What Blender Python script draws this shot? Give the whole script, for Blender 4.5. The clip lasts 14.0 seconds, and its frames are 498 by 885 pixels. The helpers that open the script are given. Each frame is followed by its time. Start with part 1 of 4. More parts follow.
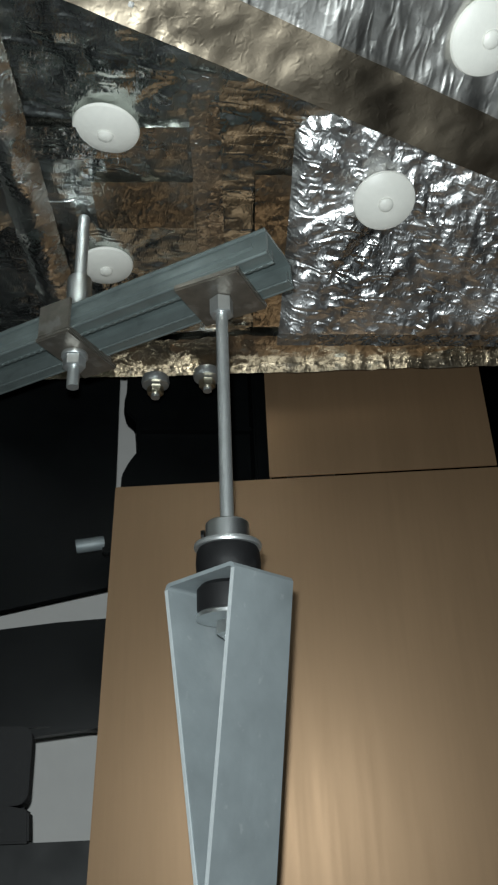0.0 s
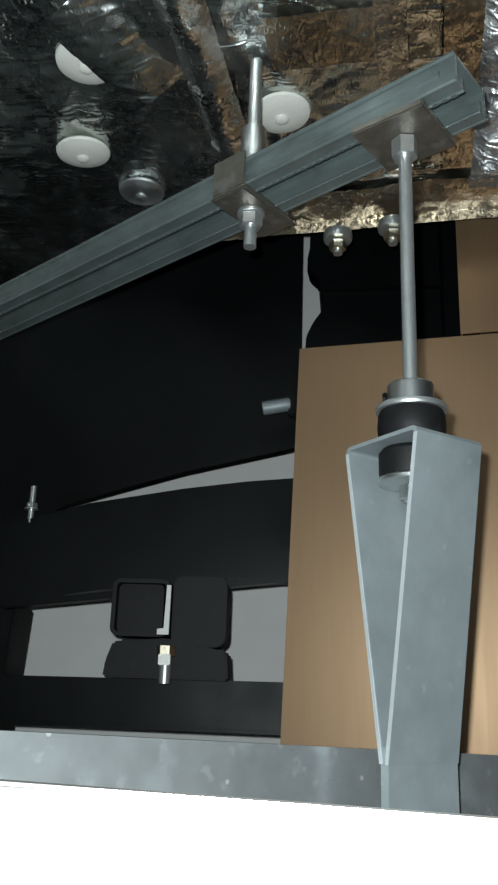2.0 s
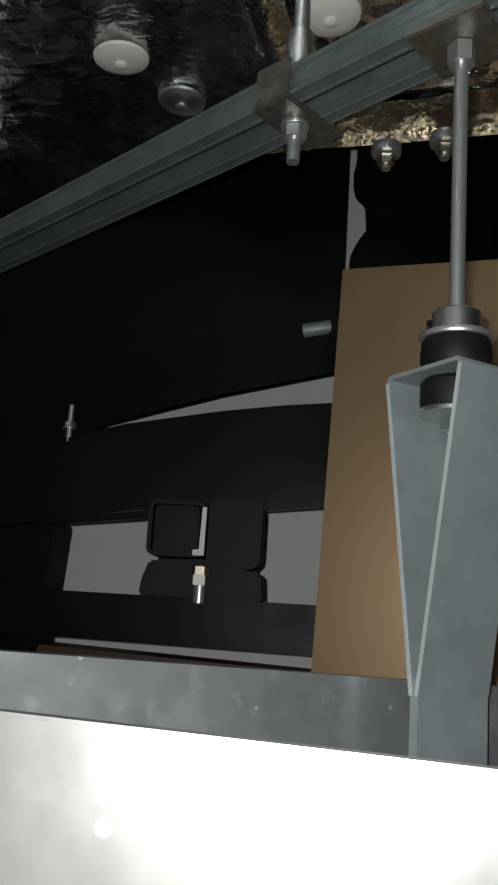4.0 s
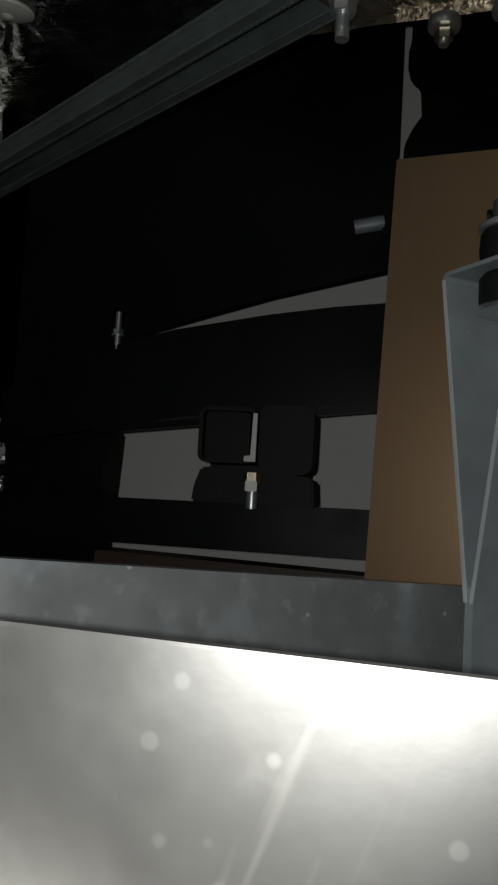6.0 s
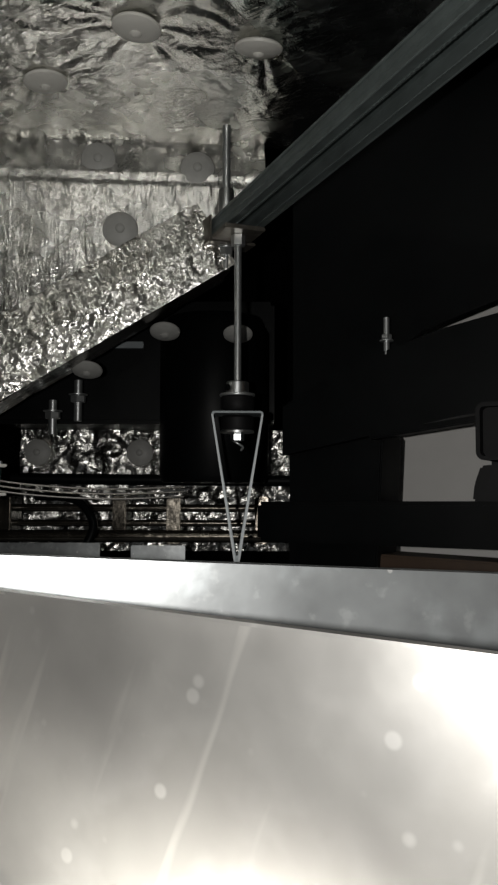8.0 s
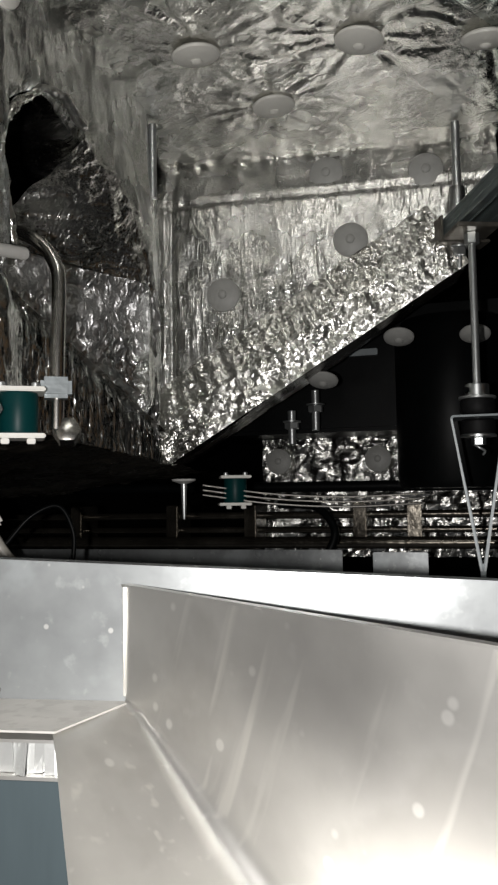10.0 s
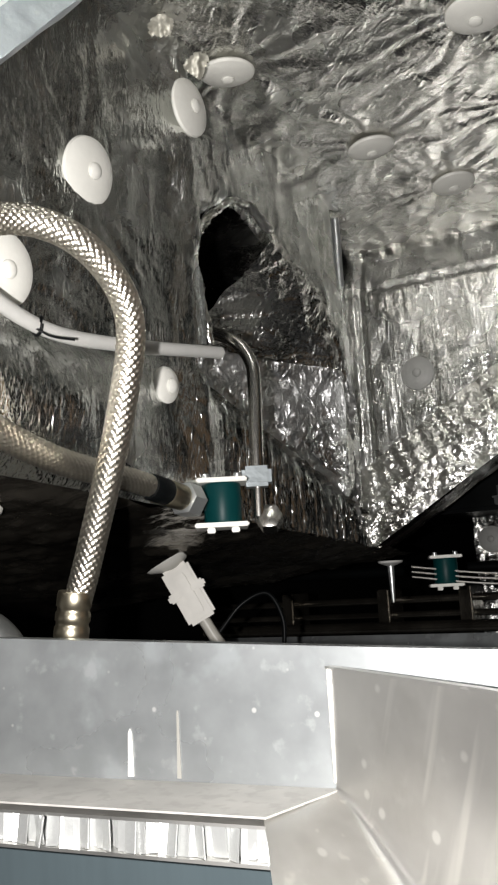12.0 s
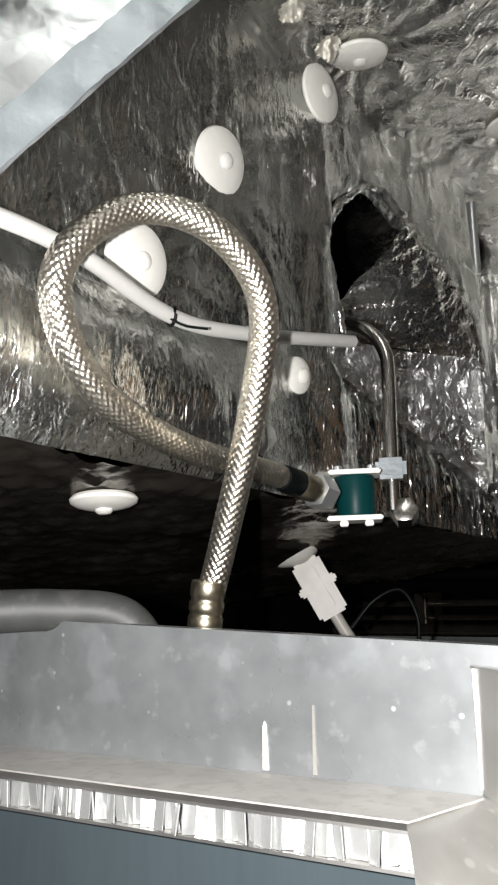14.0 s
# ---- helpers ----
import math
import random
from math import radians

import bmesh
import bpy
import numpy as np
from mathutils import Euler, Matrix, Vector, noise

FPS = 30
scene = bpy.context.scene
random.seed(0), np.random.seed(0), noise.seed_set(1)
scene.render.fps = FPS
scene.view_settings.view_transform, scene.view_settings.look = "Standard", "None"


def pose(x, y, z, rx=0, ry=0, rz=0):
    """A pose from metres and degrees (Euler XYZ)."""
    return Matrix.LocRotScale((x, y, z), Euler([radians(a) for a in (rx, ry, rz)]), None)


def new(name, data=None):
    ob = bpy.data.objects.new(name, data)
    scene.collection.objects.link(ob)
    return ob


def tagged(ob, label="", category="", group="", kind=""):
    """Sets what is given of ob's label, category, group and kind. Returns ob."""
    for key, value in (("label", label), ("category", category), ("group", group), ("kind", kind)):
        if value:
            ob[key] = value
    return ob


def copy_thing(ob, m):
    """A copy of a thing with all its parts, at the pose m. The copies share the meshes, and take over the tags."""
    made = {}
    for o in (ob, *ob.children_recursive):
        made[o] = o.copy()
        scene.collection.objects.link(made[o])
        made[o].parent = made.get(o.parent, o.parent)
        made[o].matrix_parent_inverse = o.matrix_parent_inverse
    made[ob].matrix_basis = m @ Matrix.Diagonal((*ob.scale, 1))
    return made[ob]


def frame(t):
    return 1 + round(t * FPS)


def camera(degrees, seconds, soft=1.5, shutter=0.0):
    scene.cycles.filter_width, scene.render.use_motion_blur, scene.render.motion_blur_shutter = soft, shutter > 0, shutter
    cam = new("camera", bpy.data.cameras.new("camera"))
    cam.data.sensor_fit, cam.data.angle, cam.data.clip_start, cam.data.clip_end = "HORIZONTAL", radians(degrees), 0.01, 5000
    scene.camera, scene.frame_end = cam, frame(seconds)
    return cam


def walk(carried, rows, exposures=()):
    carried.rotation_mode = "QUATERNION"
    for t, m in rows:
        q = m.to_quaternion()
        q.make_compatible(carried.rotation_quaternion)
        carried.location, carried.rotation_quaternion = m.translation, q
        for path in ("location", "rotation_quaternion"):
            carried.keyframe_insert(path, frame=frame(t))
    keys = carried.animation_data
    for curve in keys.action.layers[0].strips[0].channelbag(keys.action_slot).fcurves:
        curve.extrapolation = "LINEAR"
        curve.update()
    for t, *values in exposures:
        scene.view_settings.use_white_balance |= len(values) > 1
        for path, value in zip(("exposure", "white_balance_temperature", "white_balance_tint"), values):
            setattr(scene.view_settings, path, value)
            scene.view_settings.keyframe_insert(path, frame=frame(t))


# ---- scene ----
cam = camera(33.9, 14.0, soft=2.3)
PATH = [
    (0.0, pose(-0.0165, -0.0382, -0.0163, 116.61, 2.12, -9.44)),
    (0.5, pose(-0.0159, -0.0363, -0.0165, 116.58, 0.92, -6.82)),
    (1.0, pose(-0.0126, -0.0348, -0.0139, 115.38, 0.22, -3.57)),
    (1.5, pose(-0.0101, -0.0288, -0.0100, 112.97, -0.86, -0.19)),
    (2.0, pose(-0.0090, -0.0252, -0.0086, 106.75, -1.90, 3.30)),
    (2.2, pose(-0.0097, -0.0240, -0.0069, 104.83, -1.85, 3.91)),
    (4.3, pose(-0.0079, -0.0130, -0.0014, 100.91, -3.87, 5.82)),
    (4.5, pose(-0.0106, -0.0061, -0.0035, 100.71, -4.06, 5.87)),
    (5.0, pose(-0.0131, 0.0039, -0.0025, 96.32, -4.75, 7.88)),
    (5.5, pose(-0.0086, -0.0042, -0.0010, 94.52, -3.88, 8.72)),
    (6.0, pose(-0.0071, -0.0036, 0.0010, 94.03, -3.28, 9.57)),
    (6.5, pose(-0.0044, -0.0018, 0.0010, 93.71, -2.58, 12.04)),
    (7.0, pose(-0.0018, -0.0049, 0.0020, 94.16, -2.15, 18.31)),
    (7.5, pose(-0.0006, 0.0065, 0.0010, 94.49, -0.79, 25.17)),
    (8.0, pose(0.0110, -0.0037, 0.0019, 93.70, -0.19, 30.18)),
    (8.2, pose(0.0086, -0.0037, 0.0012, 94.03, -0.04, 32.59)),
    (10.3, pose(0.0131, -0.0101, 0.0078, 94.37, 1.10, 49.59)),
    (10.5, pose(0.0130, -0.0088, 0.0064, 94.83, 1.22, 51.88)),
    (11.0, pose(0.0212, -0.0096, 0.0064, 96.58, 1.87, 57.31)),
    (11.5, pose(0.0191, -0.0076, 0.0052, 99.65, 2.43, 60.16)),
    (12.0, pose(0.0188, -0.0061, 0.0041, 100.51, 3.01, 61.52)),
    (12.5, pose(0.0062, -0.0043, 0.0037, 99.73, 2.94, 62.25)),
    (13.0, pose(0.0135, -0.0051, 0.0034, 101.00, 2.69, 64.84)),
    (13.5, pose(0.0102, -0.0039, 0.0025, 100.69, 2.40, 66.80)),
    (14.0, pose(0.0070, -0.0049, 0.0020, 100.64, 1.44, 70.28)),
]
walk(cam, PATH, [(0.0, 0.55, 6000, 3), (0.5, 0.85, 5900, 2), (2.2, 0.72, 5900, 2), (4.3, -0.35, 6350, 8), (5.0, -1.1, 6400, 9), (5.8, -1.4, 6400, 9), (6.5, -1.35, 6500, 10), (7.5, 0.05, 6600, 11), (8.2, -0.32, 6650, 12), (10.3, 0.46, 6600, 13), (11.0, 0.72, 6600, 13), (14.0, 0.97, 6500, 14)])

# ---- light: the small lamp beside the lens, and an added fill for the dim room below the hatch ----
world = bpy.data.worlds.new("void")
scene.world = world
world.use_nodes = True
world.node_tree.nodes["Background"].inputs[0].default_value = (0.5, 0.58, 0.62, 1)
world.node_tree.nodes["Background"].inputs[1].default_value = 0.02


def lamp(name, kind, energy, m, size, colour):
    data = bpy.data.lights.new(name, kind)
    data.energy, data.color = energy, colour
    if kind == "AREA":
        data.size = size
    else:
        data.shadow_soft_size = size
    ob = new(name, data)
    ob.matrix_world = m
    return ob


lamp("torch_lamp", "POINT", 9.0, pose(-0.02, -0.03, 0.005), 0.004, (1.0, 1.0, 0.97))
# unseen area light, added as fill for the room below
lamp("room_fill", "AREA", 12.0, pose(0.5, -1.2, -0.35, 0, 0, 0), 0.6, (0.9, 0.96, 1.0))


# ---- materials ----
def material(name, colour, rough=0.5, metal=0.0, grain=None, bump=None, vary=0.15, coat=0.0, stretch=None, rough_vary=0.0, spec=0.5, stains=(), drops=None, scratches=None):
    """A Principled material. grain, bump: (scale, strength) of fine noise; stretch: scale by axis, for brushed or drawn metal.
    stains: (scale, share, amount, colour) cloudy blooms; drops: (scale, radius, amount) dried round drops; scratches: (scale by axis, turn, amount)."""
    mat = bpy.data.materials.new(name)
    mat.use_nodes = True
    nt = mat.node_tree
    b = nt.nodes["Principled BSDF"]
    b.inputs["Roughness"].default_value, b.inputs["Metallic"].default_value = rough, metal
    b.inputs["Coat Weight"].default_value, b.inputs["Specular IOR Level"].default_value = coat, spec
    tc = nt.nodes.new("ShaderNodeTexCoord")
    src = tc.outputs["Object"]
    if stretch:
        mp = nt.nodes.new("ShaderNodeMapping")
        mp.inputs["Scale"].default_value = stretch
        nt.links.new(src, mp.inputs[0])
        src = mp.outputs[0]

    def tex(scale, detail=5):
        n = nt.nodes.new("ShaderNodeTexNoise")
        n.inputs["Scale"].default_value, n.inputs["Detail"].default_value = scale, detail
        nt.links.new(src, n.inputs["Vector"])
        return n.outputs["Fac"]

    big, fine = tex(9), tex(grain[0] if grain else 120)
    add = nt.nodes.new("ShaderNodeMath")
    add.operation = "ADD"
    nt.links.new(big, add.inputs[0]), nt.links.new(fine, add.inputs[1])
    ramp = nt.nodes.new("ShaderNodeMapRange")
    ramp.inputs[1].default_value, ramp.inputs[2].default_value = 0.6, 1.4
    g = grain[1] if grain else vary
    ramp.inputs[3].default_value, ramp.inputs[4].default_value = 1 - g, 1 + g
    nt.links.new(add.outputs[0], ramp.inputs[0])
    mul = nt.nodes.new("ShaderNodeVectorMath")
    mul.operation = "SCALE"
    mul.inputs[0].default_value = colour
    nt.links.new(ramp.outputs[0], mul.inputs["Scale"])
    colour_out = mul.outputs[0]

    def blend(mask, amount, tone):
        k = nt.nodes.new("ShaderNodeMath")
        k.operation = "MULTIPLY"
        k.inputs[1].default_value = amount
        nt.links.new(mask, k.inputs[0])
        mx = nt.nodes.new("ShaderNodeMix")
        mx.data_type = "RGBA"
        mx.inputs[7].default_value = (*tone, 1)
        nt.links.new(k.outputs[0], mx.inputs[0]), nt.links.new(colour_out, mx.inputs[6])
        return mx.outputs[2]

    def step(value, low, high):
        rg = nt.nodes.new("ShaderNodeMapRange")
        rg.interpolation_type = "SMOOTHSTEP"
        rg.inputs[1].default_value, rg.inputs[2].default_value = low, high
        nt.links.new(value, rg.inputs[0])
        return rg.outputs[0]

    for scale, share, amount, tone in stains:
        colour_out = blend(step(tex(scale, 4), 1 - share, 1.12 - share), amount, tone)
    if drops:
        vo = nt.nodes.new("ShaderNodeTexVoronoi")
        vo.inputs["Scale"].default_value = drops[0]
        nt.links.new(tc.outputs["Object"], vo.inputs["Vector"])
        colour_out = blend(step(vo.outputs["Distance"], drops[1], drops[1] * 0.55), drops[2], (0.9, 0.89, 0.86))
    if scratches:
        turn = nt.nodes.new("ShaderNodeMapping")
        turn.vector_type = "TEXTURE"
        turn.inputs["Rotation"].default_value, turn.inputs["Scale"].default_value = scratches[1], [1 / c for c in scratches[0]]
        nt.links.new(tc.outputs["Object"], turn.inputs[0])
        sn = nt.nodes.new("ShaderNodeTexNoise")
        sn.inputs["Scale"].default_value, sn.inputs["Detail"].default_value = 1.0, 2.0
        nt.links.new(turn.outputs[0], sn.inputs["Vector"])
        colour_out = blend(step(sn.outputs["Fac"], 0.6, 0.74), scratches[2], (0.95, 0.93, 0.88))
    nt.links.new(colour_out, b.inputs["Base Color"])
    if rough_vary:
        rr = nt.nodes.new("ShaderNodeMapRange")
        rr.inputs[1].default_value, rr.inputs[2].default_value = 0.3, 0.7
        rr.inputs[3].default_value, rr.inputs[4].default_value = max(0.02, rough - rough_vary), min(1, rough + rough_vary)
        nt.links.new(big, rr.inputs[0]), nt.links.new(rr.outputs[0], b.inputs["Roughness"])
    if bump:
        bp = nt.nodes.new("ShaderNodeBump")
        bp.inputs["Strength"].default_value, bp.inputs["Distance"].default_value = bump[1], 0.001
        nt.links.new(tex(bump[0]), bp.inputs["Height"]), nt.links.new(bp.outputs[0], b.inputs["Normal"])
    return mat


def foil_material(name, colour, rough, creases, facets=(0, 0), tint=0.0):
    """Thin metal foil: sharp creases from ridged noise (scale, height in metres, stretch) and small tilted facets (scale, tilt)."""
    mat = bpy.data.materials.new(name)
    mat.use_nodes = True
    nt = mat.node_tree
    b = nt.nodes["Principled BSDF"]
    b.inputs["Metallic"].default_value = 1.0
    tc = nt.nodes.new("ShaderNodeTexCoord")
    total = None
    for scale, height, stretch in creases:
        mp = nt.nodes.new("ShaderNodeMapping")
        mp.inputs["Scale"].default_value = stretch
        mp.inputs["Rotation"].default_value = (0.0, 0.0, 0.0)
        nt.links.new(tc.outputs["Object"], mp.inputs[0])
        n = nt.nodes.new("ShaderNodeTexNoise")
        n.noise_type = "RIDGED_MULTIFRACTAL"
        n.inputs["Scale"].default_value, n.inputs["Detail"].default_value, n.inputs["Distortion"].default_value = scale, 2.5, 0.6
        nt.links.new(mp.outputs[0], n.inputs["Vector"])
        k = nt.nodes.new("ShaderNodeMath")
        k.operation = "MULTIPLY"
        k.inputs[1].default_value = height
        nt.links.new(n.outputs["Fac"], k.inputs[0])
        if total is None:
            total = k.outputs[0]
        else:
            s = nt.nodes.new("ShaderNodeMath")
            nt.links.new(total, s.inputs[0]), nt.links.new(k.outputs[0], s.inputs[1])
            total = s.outputs[0]
    bp = nt.nodes.new("ShaderNodeBump")
    bp.inputs["Strength"].default_value, bp.inputs["Distance"].default_value = 1.0, 1.0
    nt.links.new(total, bp.inputs["Height"])
    if facets[0]:
        vo = nt.nodes.new("ShaderNodeTexVoronoi")
        vo.inputs["Scale"].default_value = facets[0]
        wob = nt.nodes.new("ShaderNodeTexNoise")
        wob.inputs["Scale"].default_value, wob.inputs["Detail"].default_value = 90, 3
        nt.links.new(tc.outputs["Object"], wob.inputs["Vector"])
        ws = nt.nodes.new("ShaderNodeVectorMath")
        ws.operation = "MULTIPLY_ADD"
        ws.inputs[1].default_value = (0.012, 0.012, 0.012)
        nt.links.new(wob.outputs["Color"], ws.inputs[0]), nt.links.new(tc.outputs["Object"], ws.inputs[2])
        nt.links.new(ws.outputs[0], vo.inputs["Vector"])
        sb = nt.nodes.new("ShaderNodeVectorMath")
        sb.operation = "SUBTRACT"
        sb.inputs[1].default_value = (0.5, 0.5, 0.5)
        nt.links.new(vo.outputs["Color"], sb.inputs[0])
        sc = nt.nodes.new("ShaderNodeVectorMath")
        sc.operation = "SCALE"
        sc.inputs["Scale"].default_value = facets[1]
        nt.links.new(sb.outputs[0], sc.inputs[0])
        ge = nt.nodes.new("ShaderNodeNewGeometry")
        ad = nt.nodes.new("ShaderNodeVectorMath")
        nt.links.new(ge.outputs["Normal"], ad.inputs[0]), nt.links.new(sc.outputs[0], ad.inputs[1])
        no = nt.nodes.new("ShaderNodeVectorMath")
        no.operation = "NORMALIZE"
        nt.links.new(ad.outputs[0], no.inputs[0]), nt.links.new(no.outputs[0], bp.inputs["Normal"])
    nt.links.new(bp.outputs[0], b.inputs["Normal"])
    dirt = nt.nodes.new("ShaderNodeTexNoise")
    dirt.inputs["Scale"].default_value, dirt.inputs["Detail"].default_value = 16, 6
    nt.links.new(tc.outputs["Object"], dirt.inputs["Vector"])
    rr = nt.nodes.new("ShaderNodeMapRange")
    rr.inputs[1].default_value, rr.inputs[2].default_value = 0.3, 0.7
    rr.inputs[3].default_value, rr.inputs[4].default_value = rough * 0.65, rough * 1.4
    nt.links.new(dirt.outputs["Fac"], rr.inputs[0]), nt.links.new(rr.outputs[0], b.inputs["Roughness"])
    mix = nt.nodes.new("ShaderNodeMix")
    mix.data_type = "RGBA"
    mix.inputs[6].default_value = (colour[0] * 0.8, colour[1] * 0.8, colour[2] * 0.78, 1)
    mix.inputs[7].default_value = (*colour, 1)
    nt.links.new(dirt.outputs["Fac"], mix.inputs[0]), nt.links.new(mix.outputs[2], b.inputs["Base Color"])
    return mat


FOIL = foil_material("crumpled_foil", (0.88, 0.87, 0.84), 0.29, [(60, 0.0022, (1, 1, 1)), (150, 0.0010, (1, 1, 1)), (380, 0.0003, (1, 1, 1))], (280, 0.42))
FOIL_DARK = foil_material("ceiling_foil", (0.74, 0.735, 0.71), 0.24, [(9, 0.0022, (1, 1, 1)), (38, 0.0016, (1.8, 0.6, 1)), (110, 0.0013, (0.6, 1.6, 1)), (330, 0.0006, (1.4, 0.7, 1))], (520, 0.12))
FOIL_MIRROR = foil_material("mirror_foil", (0.76, 0.79, 0.775), 0.25, [(7, 0.0034, (1, 1, 1)), (26, 0.0028, (0.5, 1.9, 1)), (75, 0.0013, (0.5, 1.8, 1)), (260, 0.0005, (1.6, 0.6, 1))], (90, 0.22))
FOIL_MATT = foil_material("wall_foil", (0.86, 0.86, 0.84), 0.25, [(45, 0.0012, (1.2, 1.2, 0.4)), (150, 0.0008, (1.4, 1.4, 0.28)), (360, 0.00035, (0.5, 0.5, 1.6))], (420, 0.17))
FOIL_WALL = foil_material("fibrous_foil", (0.76, 0.77, 0.755), 0.23, [(18, 0.0012, (1, 1, 0.8)), (60, 0.0012, (1.2, 1.2, 0.6)), (170, 0.0009, (1.4, 1.4, 0.42)), (460, 0.0004, (1.3, 1.3, 0.36))], (480, 0.12))
FOIL_PAD = foil_material("pad_foil", (0.93, 0.93, 0.94), 0.38, [(12, 0.006, (1, 1, 1)), (34, 0.0042, (2.0, 0.6, 1)), (90, 0.0024, (0.6, 1.7, 1)), (240, 0.0009, (1.3, 0.8, 1))], (120, 0.34))
FOIL_DUCT = foil_material("duct_foil", (0.82, 0.81, 0.79), 0.37, [(8, 0.005, (2.6, 0.45, 1)), (30, 0.0016, (2.2, 0.5, 1)), (70, 0.0010, (2.4, 0.4, 1)), (240, 0.0002, (1, 1, 1))], (45, 0.1))
FOIL_SOFT = foil_material("soft_silver_wrap", (0.66, 0.68, 0.69), 0.52, [(8, 0.004, (1, 1, 1)), (30, 0.0016, (1.4, 0.8, 1)), (90, 0.0006, (1, 1, 1))], (60, 0.1))
TAPE_BROWN = foil_material("browned_tape", (0.33, 0.28, 0.215), 0.42, [(14, 0.0014, (2.0, 0.6, 1)), (60, 0.0003, (1, 1, 1)), (240, 0.0002, (1, 1, 1))], (40, 0.07))
GOLD = foil_material("tarnished_tape", (0.60, 0.54, 0.45), 0.33, [(45, 0.0024, (1, 1, 1)), (130, 0.0010, (1.6, 0.7, 1)), (320, 0.0004, (1, 1, 1))], (260, 0.24))
WHITE_PLASTIC = material("white_nylon", (0.72, 0.71, 0.66), 0.42, 0.0, (200, 0.04), (400, 0.1))
GALV = material("galvanised_steel", (0.225, 0.252, 0.262), 0.46, 0.32, (45, 0.2), (300, 0.15), rough_vary=0.12, stains=((35, 0.42, 0.25, (0.33, 0.355, 0.36)), (160, 0.36, 0.3, (0.38, 0.4, 0.4))))
ZINC = material("zinc_plated", (0.56, 0.58, 0.58), 0.36, 0.85, (150, 0.1), (300, 0.15))
BRACKET = material("browned_steel", (0.24, 0.22, 0.19), 0.36, 0.8, (120, 0.3), (260, 0.3), stains=((60, 0.45, 0.5, (0.4, 0.39, 0.36)),))
RUBBER = material("black_rubber", (0.0055, 0.0055, 0.006), 0.6, 0.0, (200, 0.3), (300, 0.06), spec=0.22, stains=((90, 0.4, 0.3, (0.02, 0.02, 0.02)),))
BLACK = material("black_painted_steel", (0.0028, 0.0034, 0.0037), 0.42, 0.0, (60, 0.3), (120, 0.05), spec=0.11, rough_vary=0.1)
BRONZE = material("bronze_lacquer", (0.255, 0.165, 0.092), 0.47, 0.6, (30, 0.04), (500, 0.02), stretch=(9, 9, 0.5), rough_vary=0.03)
LIGHT_WALL = material("pale_grey_paint", (0.62, 0.61, 0.59), 0.6, 0.0, (40, 0.04), (300, 0.05))
ALU = material("mill_aluminium", (0.63, 0.62, 0.595), 0.405, 0.95, (25, 0.2), (70, 0.1), rough_vary=0.09, stains=((18, 0.46, 0.35, (0.38, 0.37, 0.345)), (60, 0.4, 0.25, (0.75, 0.74, 0.71))), drops=(60, 0.17, 0.6), scratches=((120, 120, 10), (0.0, 0.36, 0.0), 0.4))
ALU_DARK = material("weathered_zinc_sheet", (0.31, 0.325, 0.33), 0.3, 0.62, (60, 0.22), (50, 0.14), rough_vary=0.07, stains=((26, 0.46, 0.42, (0.50, 0.535, 0.55)), (95, 0.42, 0.35, (0.56, 0.58, 0.58)), (14, 0.4, 0.3, (0.2, 0.215, 0.22))), drops=(70, 0.1, 0.5))
BLUE_GREY = material("blue_grey_lacquer", (0.115, 0.15, 0.165), 0.22, 0.45, (60, 0.08), (30, 0.25), stretch=(3, 3, 0.4))
HONEY = material("honeycomb_core", (0.6, 0.61, 0.6), 0.34, 0.7, (80, 0.1), (200, 0.3))
STEEL = material("stainless_tube", (0.6, 0.58, 0.54), 0.24, 1.0, (90, 0.08), (200, 0.05))
BRAID = material("steel_braid", (0.74, 0.69, 0.60), 0.33, 1.0, (300, 0.12))
BRASS = material("nickelled_brass", (0.7, 0.63, 0.48), 0.3, 1.0, (120, 0.12), (200, 0.1))
TEAL = material("teal_plastic", (0.0015, 0.034, 0.035), 0.4, 0.0, (120, 0.1), (200, 0.05), spec=0.15)
CUT = material("bare_cut_edge", (0.44, 0.47, 0.48), 0.5, 0.3, (200, 0.1))
DUSTY = material("dusty_aluminium", (0.38, 0.37, 0.35), 0.6, 0.2, (40, 0.2), (90, 0.2), stains=((120, 0.5, 0.4, (0.27, 0.26, 0.245)),))
SPECK = material("dried_drops", (0.36, 0.35, 0.32), 0.4, 0.4, (200, 0.1))
DULL = material("dull_grey_cap", (0.42, 0.42, 0.4), 0.5, 0.0, (120, 0.1))
PLUG = material("dirty_nylon", (0.5, 0.48, 0.43), 0.4, 0.0, (60, 0.2))
CONDUIT = material("grey_conduit", (0.05, 0.052, 0.05), 0.55, 0.2, (60, 0.3), (120, 0.2), stains=((90, 0.45, 0.4, (0.1, 0.1, 0.095)),))
BROWN = material("brown_paint", (0.055, 0.033, 0.02), 0.5, 0.0, (60, 0.2), spec=0.3)
BEIGE = material("beige_tape", (0.40, 0.385, 0.33), 0.4, 0.4, (160, 0.3), (300, 0.8))
STRUT = material("strut_zinc", (0.165, 0.195, 0.192), 0.36, 0.5, (50, 0.28), (200, 0.25), rough_vary=0.1, stains=((70, 0.4, 0.3, (0.09, 0.105, 0.105)),))
CHROME = material("bright_zinc", (0.66, 0.68, 0.68), 0.33, 1.0, (90, 0.1), (200, 0.1))
CABLE = material("white_cable", (0.46, 0.455, 0.435), 0.45, 0.0, (120, 0.06))
# dark base colour; on the recess lining it stands in for shade
DARK_SHEET = material("dark_brown_sheet", (0.12, 0.108, 0.09), 0.24, 0.85, (40, 0.5), (90, 0.9), rough_vary=0.1)
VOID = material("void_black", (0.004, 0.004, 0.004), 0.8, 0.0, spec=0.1)
